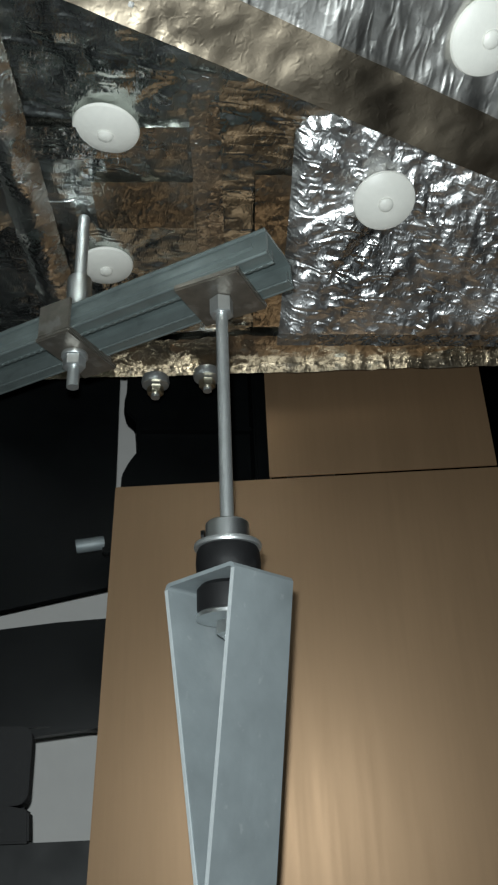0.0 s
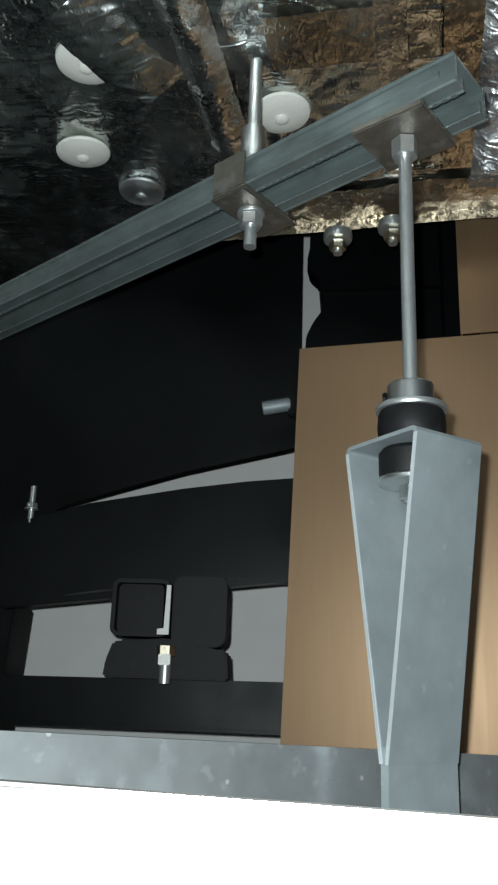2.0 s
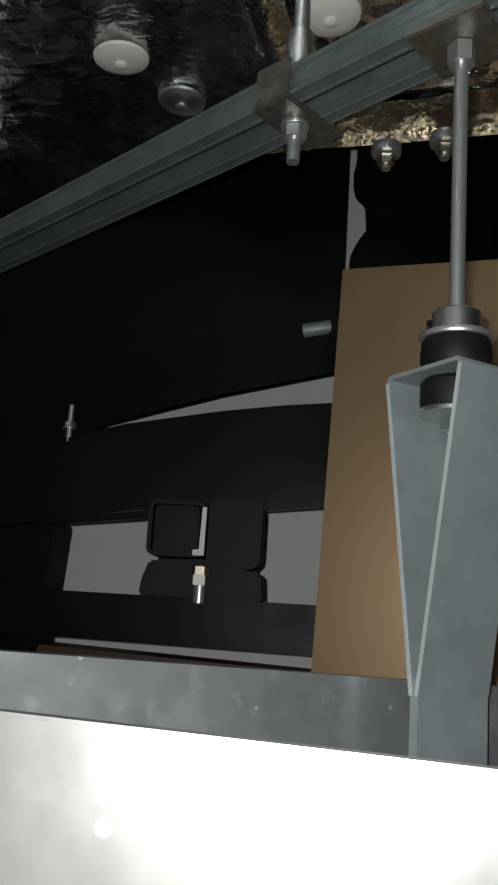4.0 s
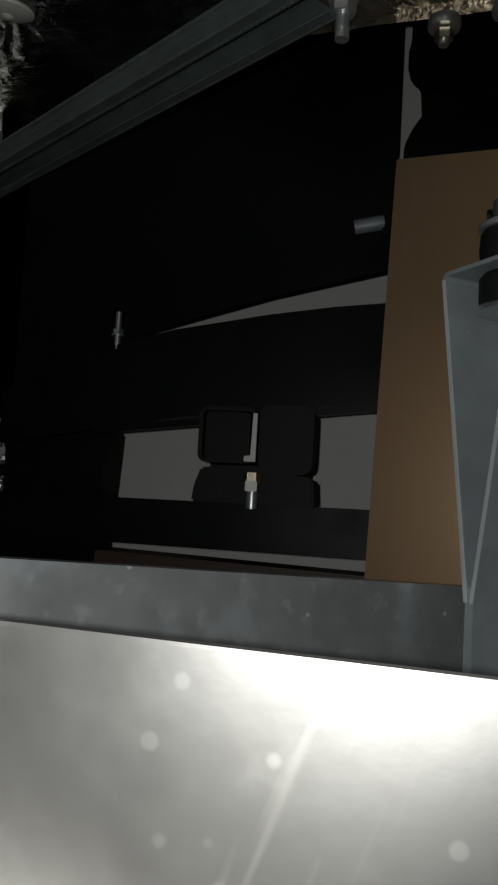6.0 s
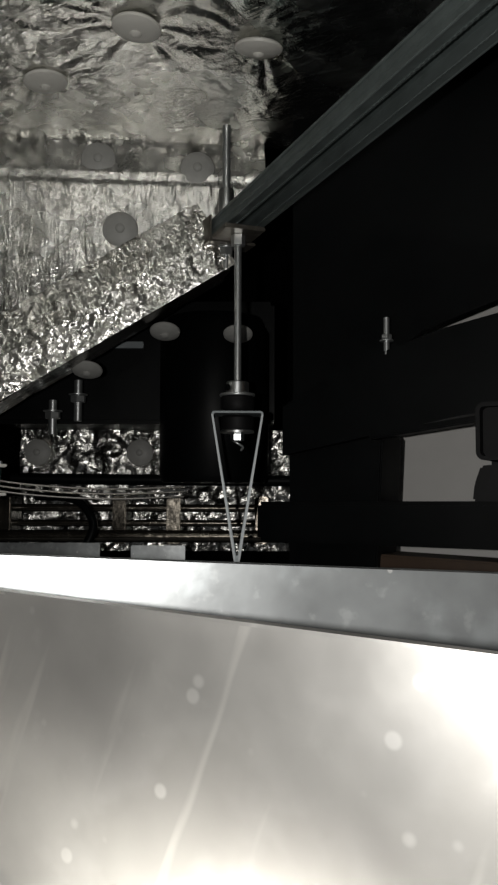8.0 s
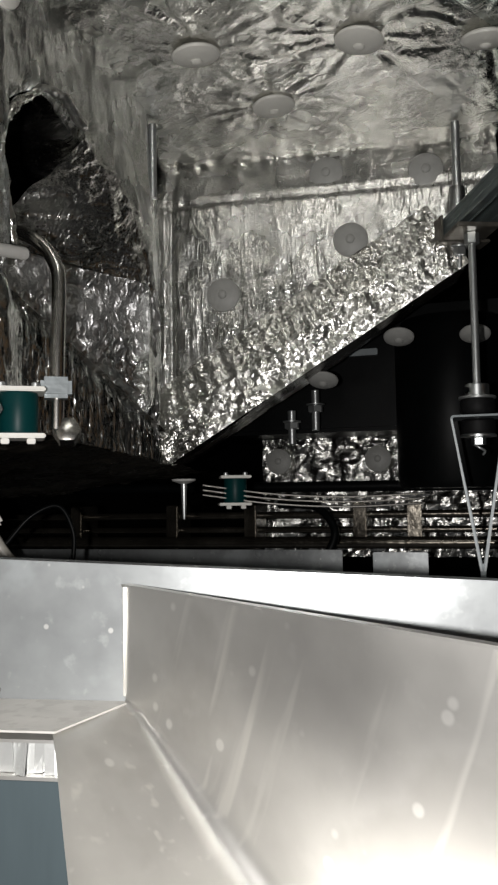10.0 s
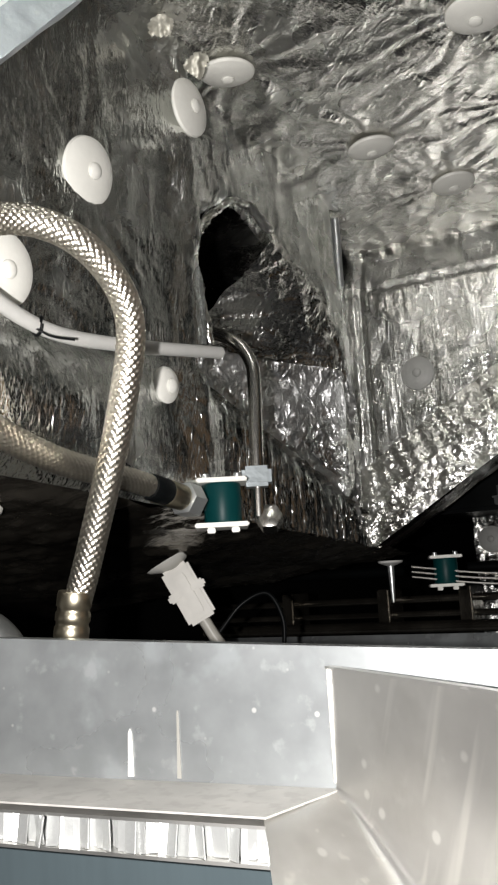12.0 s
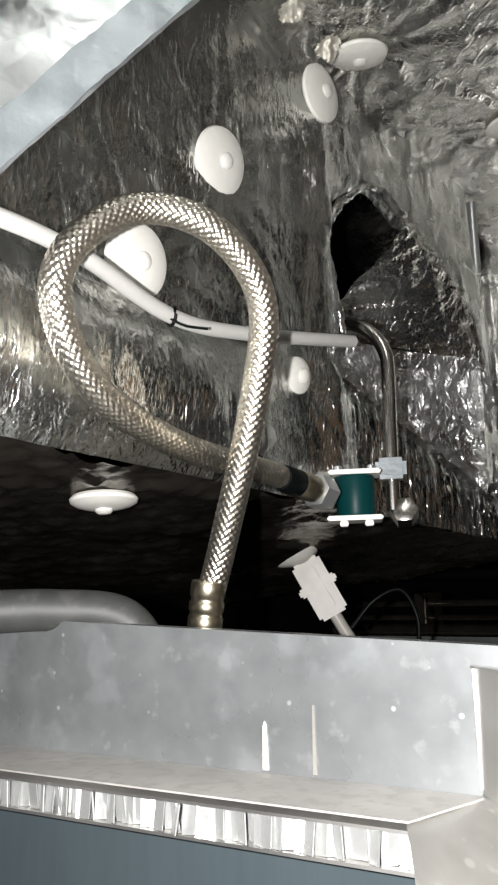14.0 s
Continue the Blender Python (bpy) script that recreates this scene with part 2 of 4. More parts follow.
FLOOR = material("grey_floor", (0.2, 0.2, 0.2), 0.6, 0.0, (20, 0.1))


# ---- mesh helpers ----
def mesh_of(name, verts, faces, mat, smooth=False):
    me = bpy.data.meshes.new(name)
    me.from_pydata([tuple(v) for v in verts], [], [tuple(q) for q in faces])
    me.materials.append(mat)
    if smooth:
        me.polygons.foreach_set("use_smooth", [True] * len(me.polygons))
    me.update()
    return me


def thing(name, m, label, category, group="", kind=""):
    ob = new(name)
    ob.empty_display_size = 0.01
    ob.matrix_world = m if isinstance(m, Matrix) else Matrix.Translation(m)
    return tagged(ob, label, category, group, kind)


def part(name, me, parent, label=""):
    ob = new(name, me)
    ob.parent = parent
    return tagged(ob, label)


def solo(name, me, label, category, group="", kind="", m=None):
    ob = new(name, me)
    if m:
        ob.matrix_world = m
    return tagged(ob, label, category, group, kind)


def from_bm(name, bm, mat, smooth=False):
    me = bpy.data.meshes.new(name)
    bm.normal_update()
    bm.to_mesh(me)
    bm.free()
    me.materials.append(mat)
    if smooth:
        me.polygons.foreach_set("use_smooth", [True] * len(me.polygons))
    return me


def box(name, lo, hi, mat, bevel=0.001, m=None):
    bm = bmesh.new()
    bmesh.ops.create_cube(bm, size=1)
    lo, hi = Vector(lo), Vector(hi)
    for v in bm.verts:
        v.co = Vector(((v.co[i] + 0.5) * (hi[i] - lo[i]) + lo[i] for i in range(3)))
    if bevel:
        bmesh.ops.bevel(bm, geom=bm.edges[:], offset=bevel, segments=2, affect="EDGES")
    if m:
        bm.transform(m)
    return from_bm(name, bm, mat)


def lathe(name, profile, mat, segs=28, m=None, smooth=True):
    """A solid of revolution round z from (radius, height) pairs."""
    verts, faces = [], []
    for r, h in profile:
        for k in range(segs):
            a = 2 * math.pi * k / segs
            verts.append((r * math.cos(a), r * math.sin(a), h))
    for i in range(len(profile) - 1):
        for k in range(segs):
            a, b = i * segs + k, i * segs + (k + 1) % segs
            faces.append((a, b, b + segs, a + segs))
    faces.append(tuple(range(segs))[::-1])
    faces.append(tuple((len(profile) - 1) * segs + k for k in range(segs)))
    if m:
        verts = [m @ Vector(v) for v in verts]
    me = mesh_of(name, verts, faces, mat, smooth)
    me.set_sharp_from_angle(angle=radians(38))
    return me


def hexagon(name, r, h0, h1, mat, m=None):
    return lathe(name, [(r * 0.9, h0), (r, h0 + 0.0006), (r, h1 - 0.0006), (r * 0.9, h1)], mat, 6, m, False)


def threaded(name, r, h0, h1, mat, pitch=0.00125, m=None):
    prof, h = [], h0
    while h < h1:
        prof += [(r, h), (r * 0.965, min(h + pitch / 2, h1))]
        h += pitch
    return lathe(name, prof, mat, 14, m)


def curve_points(keys, n=10):
    """A smooth line through the keys (Catmull-Rom)."""
    k = [Vector(p) for p in keys]
    k = [2 * k[0] - k[1]] + k + [2 * k[-1] - k[-2]]
    out = []
    for i in range(1, len(k) - 2):
        a, b, c, d = k[i - 1:i + 3]
        for j in range(n):
            t = j / n
            out.append(0.5 * (2 * b + (c - a) * t + (2 * a - 5 * b + 4 * c - d) * t * t + (3 * b - a - 3 * c + d) * t ** 3))
    return out + [k[-2]]


def frames_along(pts):
    out, up = [], None
    for i, p in enumerate(pts):
        d = (pts[min(i + 1, len(pts) - 1)] - pts[max(i - 1, 0)]).normalized()
        if up is None:
            up = d.orthogonal().normalized()
        up = (up - d * up.dot(d)).normalized()
        out.append((p, up, d.cross(up)))
    return out


def tube(name, keys, r, mat, segs=12, n=10):
    pts = curve_points(keys, n) if n else [Vector(p) for p in keys]
    verts, faces = [], []
    for p, a, b in frames_along(pts):
        for k in range(segs):
            t = 2 * math.pi * k / segs
            verts.append(p + r * (math.cos(t) * a + math.sin(t) * b))
    for i in range(len(pts) - 1):
        for k in range(segs):
            a, b = i * segs + k, i * segs + (k + 1) % segs
            faces.append((a, b, b + segs, a + segs))
    faces.append(tuple(range(segs))[::-1])
    faces.append(tuple((len(pts) - 1) * segs + k for k in range(segs)))
    me = mesh_of(name, verts, faces, mat, True)
    me.set_sharp_from_angle(angle=radians(50))
    return me


def prism(name, outline, depth, mat, m=None, bevel=0.0):
    """An outline in x and z, extruded along y by depth."""
    bm = bmesh.new()
    f0 = bm.faces.new([bm.verts.new((x, 0, z)) for x, z in outline])
    ext = bmesh.ops.extrude_face_region(bm, geom=[f0])
    bmesh.ops.translate(bm, vec=(0, depth, 0), verts=[g for g in ext["geom"] if isinstance(g, bmesh.types.BMVert)])
    bmesh.ops.recalc_face_normals(bm, faces=bm.faces[:])
    if bevel:
        bmesh.ops.bevel(bm, geom=bm.edges[:], offset=bevel, segments=2, affect="EDGES", clamp_overlap=True)
    if m:
        bm.transform(m)
    return from_bm(name, bm, mat)


def rounded(x0, z0, x1, z1, r, n=5):
    pts = []
    for cx, cz, a0 in ((x1 - r, z0 + r, -90), (x1 - r, z1 - r, 0), (x0 + r, z1 - r, 90), (x0 + r, z0 + r, 180)):
        for k in range(n + 1):
            a = radians(a0 + 90 * k / n)
            pts.append((cx + r * math.cos(a), cz + r * math.sin(a)))
    return pts


def basis(o, u, v):
    """The pose with x along u, y along v and z along their normal."""
    u, v = Vector(u).normalized(), Vector(v)
    w = u.cross(v).normalized()
    v = w.cross(u)
    m = Matrix((u, v, w)).transposed().to_4x4()
    m.translation = o
    return m


def crumple(p, amp, scale):
    """Creased relief of thin foil."""
    a = noise.noise(p * scale)
    b = abs(noise.noise(p * scale * 2.7 + Vector((7, 3, 1))))
    c = abs(noise.noise(p * scale * 6.5 + Vector((2, 9, 4))))
    d = noise.noise(p * scale * 15)
    return amp * (1.2 * a + 1.1 * (0.25 - b) + 0.5 * (0.2 - c) + 0.12 * d)


def foil_sheet(name, m, w, h, mat, keep=None, pins=(), amp=0.004, scale=14, step=0.004, drape=None, streak=(1, 1), pucker=0.0045, warp=None, seed=None, hem=0.0):
    """A creased sheet in the x, y plane of m, w by h, drawn in round its pins."""
    nu, nv = max(2, int(w / step)), max(2, int(h / step))
    off = Vector((noise.random() * 50 if seed is None else seed, 3.1, 7.7))
    verts, index, faces = [], {}, []
    for j in range(nv + 1):
        for i in range(nu + 1):
            u, v = w * i / nu, h * j / nv
            if warp:
                u, v = warp(u, v)
            if keep and not keep(u, v):
                continue
            z = crumple(Vector((u * streak[0], v * streak[1], 0)) + off, amp, scale)
            if hem:
                z *= min(1.0, (v + 0.001) / hem)
            for pu, pv in pins:
                du, dv = u - pu, v - pv
                r = math.hypot(du, dv)
                if r < 0.16:
                    t = math.atan2(dv, du)
                    near = math.exp(-r / 0.05)
                    z *= 1 - 0.6 * near
                    wob_t = t + 0.35 * noise.noise(Vector((pu * 90, t * 1.5, r * 14)))
                    fold = abs(math.sin(wob_t * 6 + pu * 60)) + 0.6 * abs(math.sin(wob_t * 9.5 + pv * 80)) - 0.9
                    z += pucker * math.exp(-r / 0.06) * fold * min(1, max(0, r - 0.018) / 0.03) - 0.003 * math.exp(-r / 0.03)
            if drape:
                z += drape(u, v)
            index[i, j] = len(verts)
            verts.append(m @ Vector((u, v, z)))
    for j in range(nv):
        for i in range(nu):
            q = [index.get(k) for k in ((i, j), (i + 1, j), (i + 1, j + 1), (i, j + 1))]
            if None not in q:
                faces.append(q)
    return mesh_of(name, verts, faces, mat, True)


def washer_at(m, group="insulation washers", r=0.024, label="round white nylon washer pressed over the insulation foil", mat=None):
    mat = mat or WHITE_PLASTIC
    t = thing("insulation_washer", m, label, "washer", group)
    disc = part("disc", lathe("disc", [(r * 0.3, -0.004), (r * 0.93, -0.001), (r, 0.001), (r * 0.97, 0.003), (r * 0.8, 0.0052), (r * 0.5, 0.0068), (r * 0.28, 0.0074), (0.0012, 0.0076)], mat, 36), t)
    part("pin_cap", lathe("pin_cap", [(0.0058, 0.0066), (0.0056, 0.0088), (0.004, 0.0102), (0.001, 0.0106)], mat, 18), disc)
    return t


# ---- large structure: foil-lined ceiling, walls and soffit ----
CEIL = 0.45
F1_O, F1_U = Vector((-0.40, 0.014, 0)), Vector((-0.505, 0.863, 0))
F1_N = Vector((0.863, 0.505, 0))
W_U, W_N = Vector((0.82, 0.57, 0)).normalized(), Vector((0.57, -0.82, 0)).normalized()
W_O = Vector((-0.90, 0.52, 0))


def ceiling_keep(u, v):
    x, y = u - 1.0, v - 0.05
    edge = 0.705 - 0.16 * (x + 0.02) if x > -0.02 else 0.672 - 0.78 * (x + 0.02)
    return y < edge and -0.57 * x + 0.82 * y < 1.02 and 0.863 * x + 0.505 * y > -0.85


def flip(x, y):
    return (x + 1.0, -(y - 1.15))


ceil_m = basis((-1.0, 1.15, CEIL), (1, 0, 0), (0, -1, 0))
ceil_pins = [(-0.031, 0.390), (-0.030, 0.543), (-0.178, 0.482), (-0.209, 0.592), (-0.167, 0.653), (0.195, 0.439),
             (-0.587, 0.492), (-0.462, 0.593), (-0.611, 0.625), (-0.378, 0.682), (-0.538, 0.301), (-0.391, 0.448)]
lining = thing("ceiling_lining", (0, 0, 0), "crinkled aluminium foil insulation lining the ceiling", "insulation", kind="structure")
SEAM = 0.63


def ceiling_sheet(name, keep, mat, amp, pucker):
    return foil_sheet(name, ceil_m, 1.65, 1.15, mat, keep, [flip(*p) for p in ceil_pins], amp, 11, 0.003, None, (1, 1), pucker, seed=21.0)


part("foil_ceiling", ceiling_sheet("foil_ceiling", lambda u, v: u < SEAM + 0.004 and ceiling_keep(u, 1.2 - v), FOIL_DARK, 0.0032, 0.0062), lining)
part("mirror_ceiling", ceiling_sheet("mirror_ceiling", lambda u, v: u > SEAM and ceiling_keep(u, 1.2 - v), FOIL_MIRROR, 0.0028, 0.0040), lining, "darker mirror-bright foil")


def ceiling_strip(name, x, y, ux, uy, w, h, mat, label, low=0.0045, amp=0.0016, scale=34):
    """A strip of tape laid flat under the ceiling foil, w along (ux, uy) and h across."""
    m = basis((x, y, CEIL - low), (ux, uy, 0), (uy, -ux, 0))
    return part(name, foil_sheet(name, m, w, h, mat, None, (), amp, scale, 0.0028), lining, label)


ceiling_strip("seam_tape", 0.020, 0.335, 0.16, 0.987, 0.30, 0.022, FOIL_MATT, "narrow bright seam tape")
ceiling_strip("tarnished_patch", -0.036, 0.493, 0.99, -0.12, 0.078, 0.052, GOLD, "brown tarnished patch of foil")
ceiling_strip("tarnished_patch", 0.082, 0.420, 0.16, 0.987, 0.20, 0.036, GOLD, "brown tarnished strip of foil")
ceiling_strip("cross_tape", -0.09, 0.425, 0.99, -0.12, 0.12, 0.03, FOIL_DARK, "crossing foil tape", 0.0035)

# F1: foil wall beside the hose, with the arched recess
def recess_top(u):
    """The arched upper rim of the recess."""
    rise = 0.272 + 0.085 * min(1.0, max(0.0, (u - 0.289) / 0.075)) ** 0.5
    return rise - 0.30 * max(0.0, u - 0.385) - 18 * max(0.0, u - 0.535) ** 2


def recess_brow(u):
    return 0.462


def f1_low(u):
    return 0.081 - 0.05 * u


def pleats(u, v):
    """Tight upright folds in the hem under the recess sill."""
    share = min(1.0, max(0.0, (u - 0.30) / 0.05)) * min(1.0, max(0.0, (f1_sill(u) + 0.012 - v) / 0.02))
    wob = u + 0.004 * noise.noise(Vector((u * 60, v * 25, 3)))
    return share * (0.0052 * abs(math.sin(wob * 330)) + 0.0024 * abs(math.sin(wob * 790 + 1)) - 0.004)


def f1_drape(u, v):
    curl = 0.0
    if u < 0.289:
        side = min(1.0, max(0.0, (v - 0.165) / 0.02)) * min(1.0, max(0.0, (0.285 - v) / 0.02))
        curl = -0.022 * side * math.exp(-(0.289 - u) / 0.005)
    else:
        d = min(abs(v - recess_top(u)), abs(v - f1_sill(u)))
        curl = -0.009 * math.exp(-d / 0.008)
    line = 0.183 - 0.09 * u
    share = min(1.0, max(0.0, (line - v) / (line - f1_low(u) + 0.001)))
    belly = 0.022 * math.sin(math.pi * share) ** 0.7 * min(1, max(0, (0.24 - u) / 0.1)) if u < 0.24 else 0.0
    return belly + curl - 0.10 * max(0, v - 0.30) ** 1.0 * 0.6 + 0.012 * math.exp(-((u - 0.285) / 0.02) ** 2) - 0.02 * max(0, u - 0.3) - 0.33 * max(0, u - 0.60) + pleats(u, v)


def f1_point(u, z, out=0.0):
    return F1_O + F1_U * u + Vector((0, 0, z)) + F1_N * out


f1_m = Matrix((F1_U, Vector((0, 0, 1)), F1_N)).transposed().to_4x4()
f1_m.translation = F1_O
f1_pins = [(0.166, 0.296), (0.089, 0.199), (0.250, 0.160), (0.286, 0.405), (-0.06, 0.30)]
wall_1 = thing("wall_foil_west", (0, 0, 0), "foil-lined wall with an arched recess beside the hose", "insulation", kind="structure")


def f1_sill(u):
    return 0.178 - 0.27 * (u - 0.292)


def f1_patch(u0, u1, lower, upper, step=0.003):
    """A piece of the wall between two lines, with the creases running on from piece to piece."""
    def place(u, v):
        uu_ = u0 + u
        return uu_, lower(uu_) + (upper(uu_) - lower(uu_)) * v / 0.4
    tall = max(upper(u0) - lower(u0), upper(u1) - lower(u1))
    me = foil_sheet("foil_facing", f1_m, u1 - u0, 0.4, FOIL_WALL, None, f1_pins, 0.0032, 12, step, f1_drape, (1.2, 0.7), 0.0035, place, 11.0)
    return part("foil_facing", me, wall_1)


f1_patch(-0.3, 0.289, f1_low, lambda u: 0.47)
f1_patch(0.289, 0.745, f1_low, f1_sill, 0.0022)
f1_patch(0.289, 0.592, recess_top, recess_brow)
f1_patch(0.585, 0.745, f1_sill, recess_brow)


def niche_depth(u, v):
    """How far the lining sags back behind the wall: deep beside the pipe, shallow towards the corner and the rim."""
    if u < 0.432:
        return -0.135
    side = min(1.0, max(0.0, (0.60 - u) / 0.24))
    rim = min(1.0, max(0.0, (recess_top(min(u, 0.58)) + 0.012 - v) / 0.10))
    return -0.135 * side ** 0.8 * (rim * rim * (3 - 2 * rim)) - 0.004


def niche_sheet(name, u0, u1, lower, upper, mat, amp, scale, streak, label):
    def place(u, v):
        return u0 + u, lower(u0 + u) + (upper(u0 + u) - lower(u0 + u)) * v / 0.25
    me = foil_sheet(name, f1_m, u1 - u0, 0.25, mat, None, (), amp, scale, 0.003, niche_depth, streak, 0, place, 5.0)
    return part(name, me, wall_1, label)


def niche_mid(u):
    return 0.262 - 0.10 * (u - 0.4)


# left part of the recess: foil coloured dark to give its depth of shade
niche_sheet("recess_lining", 0.18, 0.431, lambda u: f1_sill(u) - 0.02, lambda u: 0.46, DARK_SHEET, 0.006, 14, (0.8, 1), "inner lining of the recess, its deep shade put into a dark colour")
niche_sheet("recess_drape", 0.433, 0.602, niche_mid, lambda u: recess_top(u) + 0.012, FOIL_DARK, 0.008, 13, (0.7, 1.4), "foil drape hanging inside the recess")
niche_sheet("recess_back", 0.433, 0.602, lambda u: f1_sill(u) - 0.02, niche_mid, FOIL_PAD, 0.006, 26, (1.4, 0.7), "bright crumpled foil at the back of the recess")
rim = [f1_point(0.31, 0.206, 0.0), f1_point(0.297, 0.24, 0.002), f1_point(0.2895, 0.272, 0.003)]
rim += [f1_point(u, recess_top(u) - 0.001, 0.003) for u in (0.296, 0.31, 0.33, 0.352, 0.38, 0.42)]
lip = tube("recess_lip", rim, 0.0036, FOIL, 9, 12)
for v in lip.vertices:
    v.co += F1_N * crumple(v.co, 0.0035, 60) + Vector((0, 0, crumple(v.co + Vector((3, 1, 2)), 0.003, 70)))
part("recess_lip", lip, wall_1, "crinkled rolled foil lip round the recess")
led_m = basis(f1_point(0.30, f1_sill(0.30) - 0.004, 0.0), F1_U + Vector((0, 0, -0.27)), F1_N * -1)
part("recess_ledge", foil_sheet("recess_ledge", led_m, 0.33, 0.13, FOIL_MATT, None, (), 0.003, 18, 0.004), wall_1, "dull foil-covered ledge in the recess")
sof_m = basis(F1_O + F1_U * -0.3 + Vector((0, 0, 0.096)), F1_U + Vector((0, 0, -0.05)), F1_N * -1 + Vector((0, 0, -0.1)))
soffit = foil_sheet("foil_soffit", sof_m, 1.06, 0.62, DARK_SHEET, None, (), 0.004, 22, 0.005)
part("foil_soffit", soffit, wall_1, "underside of dark brown sheet")

tuft = thing("tape_tuft", (0, 0, 0), "crumpled beige tape ends in the foil corner", "tape")
for (x, y, z), n in (((-0.502, 0.232, 0.440), (0.5, -0.4, -0.75)), ((-0.508, 0.262, 0.415), (0.8, -0.1, -0.5))):
    q = Vector(n).to_track_quat("Z", "Y").to_matrix().to_4x4()
    part("tape_end", foil_sheet("tape_end", Matrix.Translation((x, y, z)) @ q @ pose(-0.018, -0.015, 0, 0, 0, 20), 0.036, 0.03, BEIGE, lambda u, v: math.hypot(u - 0.018, v - 0.015) < 0.011 + 0.006 * noise.noise(Vector((u * 90, v * 90, x * 50))), (), 0.006, 40, 0.0016), tuft)

# W: foil wall over the diagonal brace
def w_bottom(u):
    return 0.05 + (u - 0.163) * 0.653


w_m = Matrix((W_U, Vector((0, 0, 1)), W_N)).transposed().to_4x4()
w_m.translation = W_O
GROW = 1.04
w_m = Matrix.Scale(GROW, 4) @ w_m
w_pins = [(0.345, 0.401), (0.373, 0.313), (0.217, 0.257), (0.463, 0.392)]


def w_drape(u, v):
    band = 0.035 * max(0, (v - 0.375) / 0.075) if v > 0.375 else 0
    return -band - 0.005 * math.exp(-((v - 0.375) / 0.004) ** 2) + (-0.006 if 0.145 < u < 0.153 else 0)


wall_2 = thing("wall_foil_north", (0, 0, 0), "bright crinkled foil wall above a sloping brace", "insulation", kind="structure")
part("foil_facing", foil_sheet("foil_facing", w_m, 0.545, 0.47, FOIL_MATT, lambda u, v: v > max(w_bottom(u) + 0.03, 0.08), w_pins, 0.0022, 18, 0.004, w_drape, (1.3, 0.8), 0.0009), wall_2)

# sloping foil-wrapped brace along the lower edge of W
brace = thing("foil_wrapped_brace", (0, 0, 0), "diagonal brace wrapped in bright crumpled foil", "brace")
a, b = (W_O + W_U * 0.150 + Vector((0, 0, 0.045))) * GROW, (W_O + W_U * 0.507 + Vector((0, 0, 0.266))) * GROW
along = (b - a).normalized()
up = W_N.cross(along).normalized()
up = up if up.z > 0 else up * -1
fb = Matrix((along, up, W_N)).transposed().to_4x4()
fb.translation = a + W_N * 0.035
part("front_wrap", foil_sheet("front_wrap", fb, (b - a).length, 0.044, FOIL, None, (), 0.004, 40, 0.0028, hem=0.012), brace)
upper = (up * 0.040 - W_N * 0.008).normalized()
fu = Matrix((along, upper, along.cross(upper))).transposed().to_4x4()
fu.translation = a + W_N * 0.035 + up * 0.043
part("upper_wrap", foil_sheet("upper_wrap", fu, (b - a).length, 0.047, FOIL, None, (), 0.003, 36, 0.0028, None, (2.4, 0.5), hem=0.006), brace)
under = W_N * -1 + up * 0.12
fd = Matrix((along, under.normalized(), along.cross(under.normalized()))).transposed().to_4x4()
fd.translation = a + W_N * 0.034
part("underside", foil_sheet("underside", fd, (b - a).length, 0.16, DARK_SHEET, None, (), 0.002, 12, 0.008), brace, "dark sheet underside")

# foil-wrapped duct under the ceiling near the hatch, and the raised foil pad beside it
duct = thing("foil_wrapped_duct", (0, 0, 0), "large foil-wrapped duct with a tarnished tape seam", "duct")
d0, d1 = Vector((-0.20, 0.205, 0.40)), Vector((0.50, 0.435, 0.40))
du = (d1 - d0).normalized()
dv = Vector((du.y, -du.x, 0))
dvt = (dv + Vector((0, 0, 0.42))).normalized()
dm = Matrix((du, dvt, du.cross(dvt))).transposed().to_4x4()
dm.translation = d0
part("bottom_wrap", foil_sheet("bottom_wrap", dm, 0.74, 0.5, FOIL_DUCT, None, [(0.40, 0.07)], 0.003, 12, 0.005, None, (0.5, 1.2)), duct)
tm = dm.copy()
tm.translation = d0 + Vector((0, 0, -0.004)) - dv * 0.004
part("tape_seam", foil_sheet("tape_seam", tm, 0.74, 0.036, TAPE_BROWN, None, (), 0.0015, 30, 0.004), duct, "tarnished brown foil tape")
sm = Matrix((du, Vector((0, 0, 1)), du.cross(Vector((0, 0, 1))))).transposed().to_4x4()
sm.translation = d0 + Vector((0, 0, -0.002)) - dv * 0.004
part("side_wrap", foil_sheet("side_wrap", sm, 0.74, 0.06, FOIL_DARK, None, (), 0.002, 20, 0.005), duct)
washer_at(dm @ pose(0.40, 0.07, -0.002, 0 if (du.cross(dvt)).z < 0 else 180, 0, 0))

pad_m = basis((0.121, 0.541, 0.379), (0.985, -0.10, 0), (0.0, -1, 0.38))
pad = thing("foil_pad", (0, 0, 0), "bright crumpled foil insulation pad on the ceiling", "insulation pad")
part("face", foil_sheet("foil_pad", pad_m, 0.268, 0.2, FOIL_PAD, None, [(0.071, 0.132)], 0.0045, 18, 0.0025,
           lambda u, v: 0.007 * (1 - math.exp(-min(u, v, 0.268 - u, 0.2 - v) / 0.006)) - 0.007), pad)
part("taped_edge", foil_sheet("taped_edge", pad_m @ pose(-0.002, -0.004, 0.0015), 0.272, 0.012, FOIL_MATT, None, (), 0.0015, 40, 0.003), pad, "flattened taped edge")

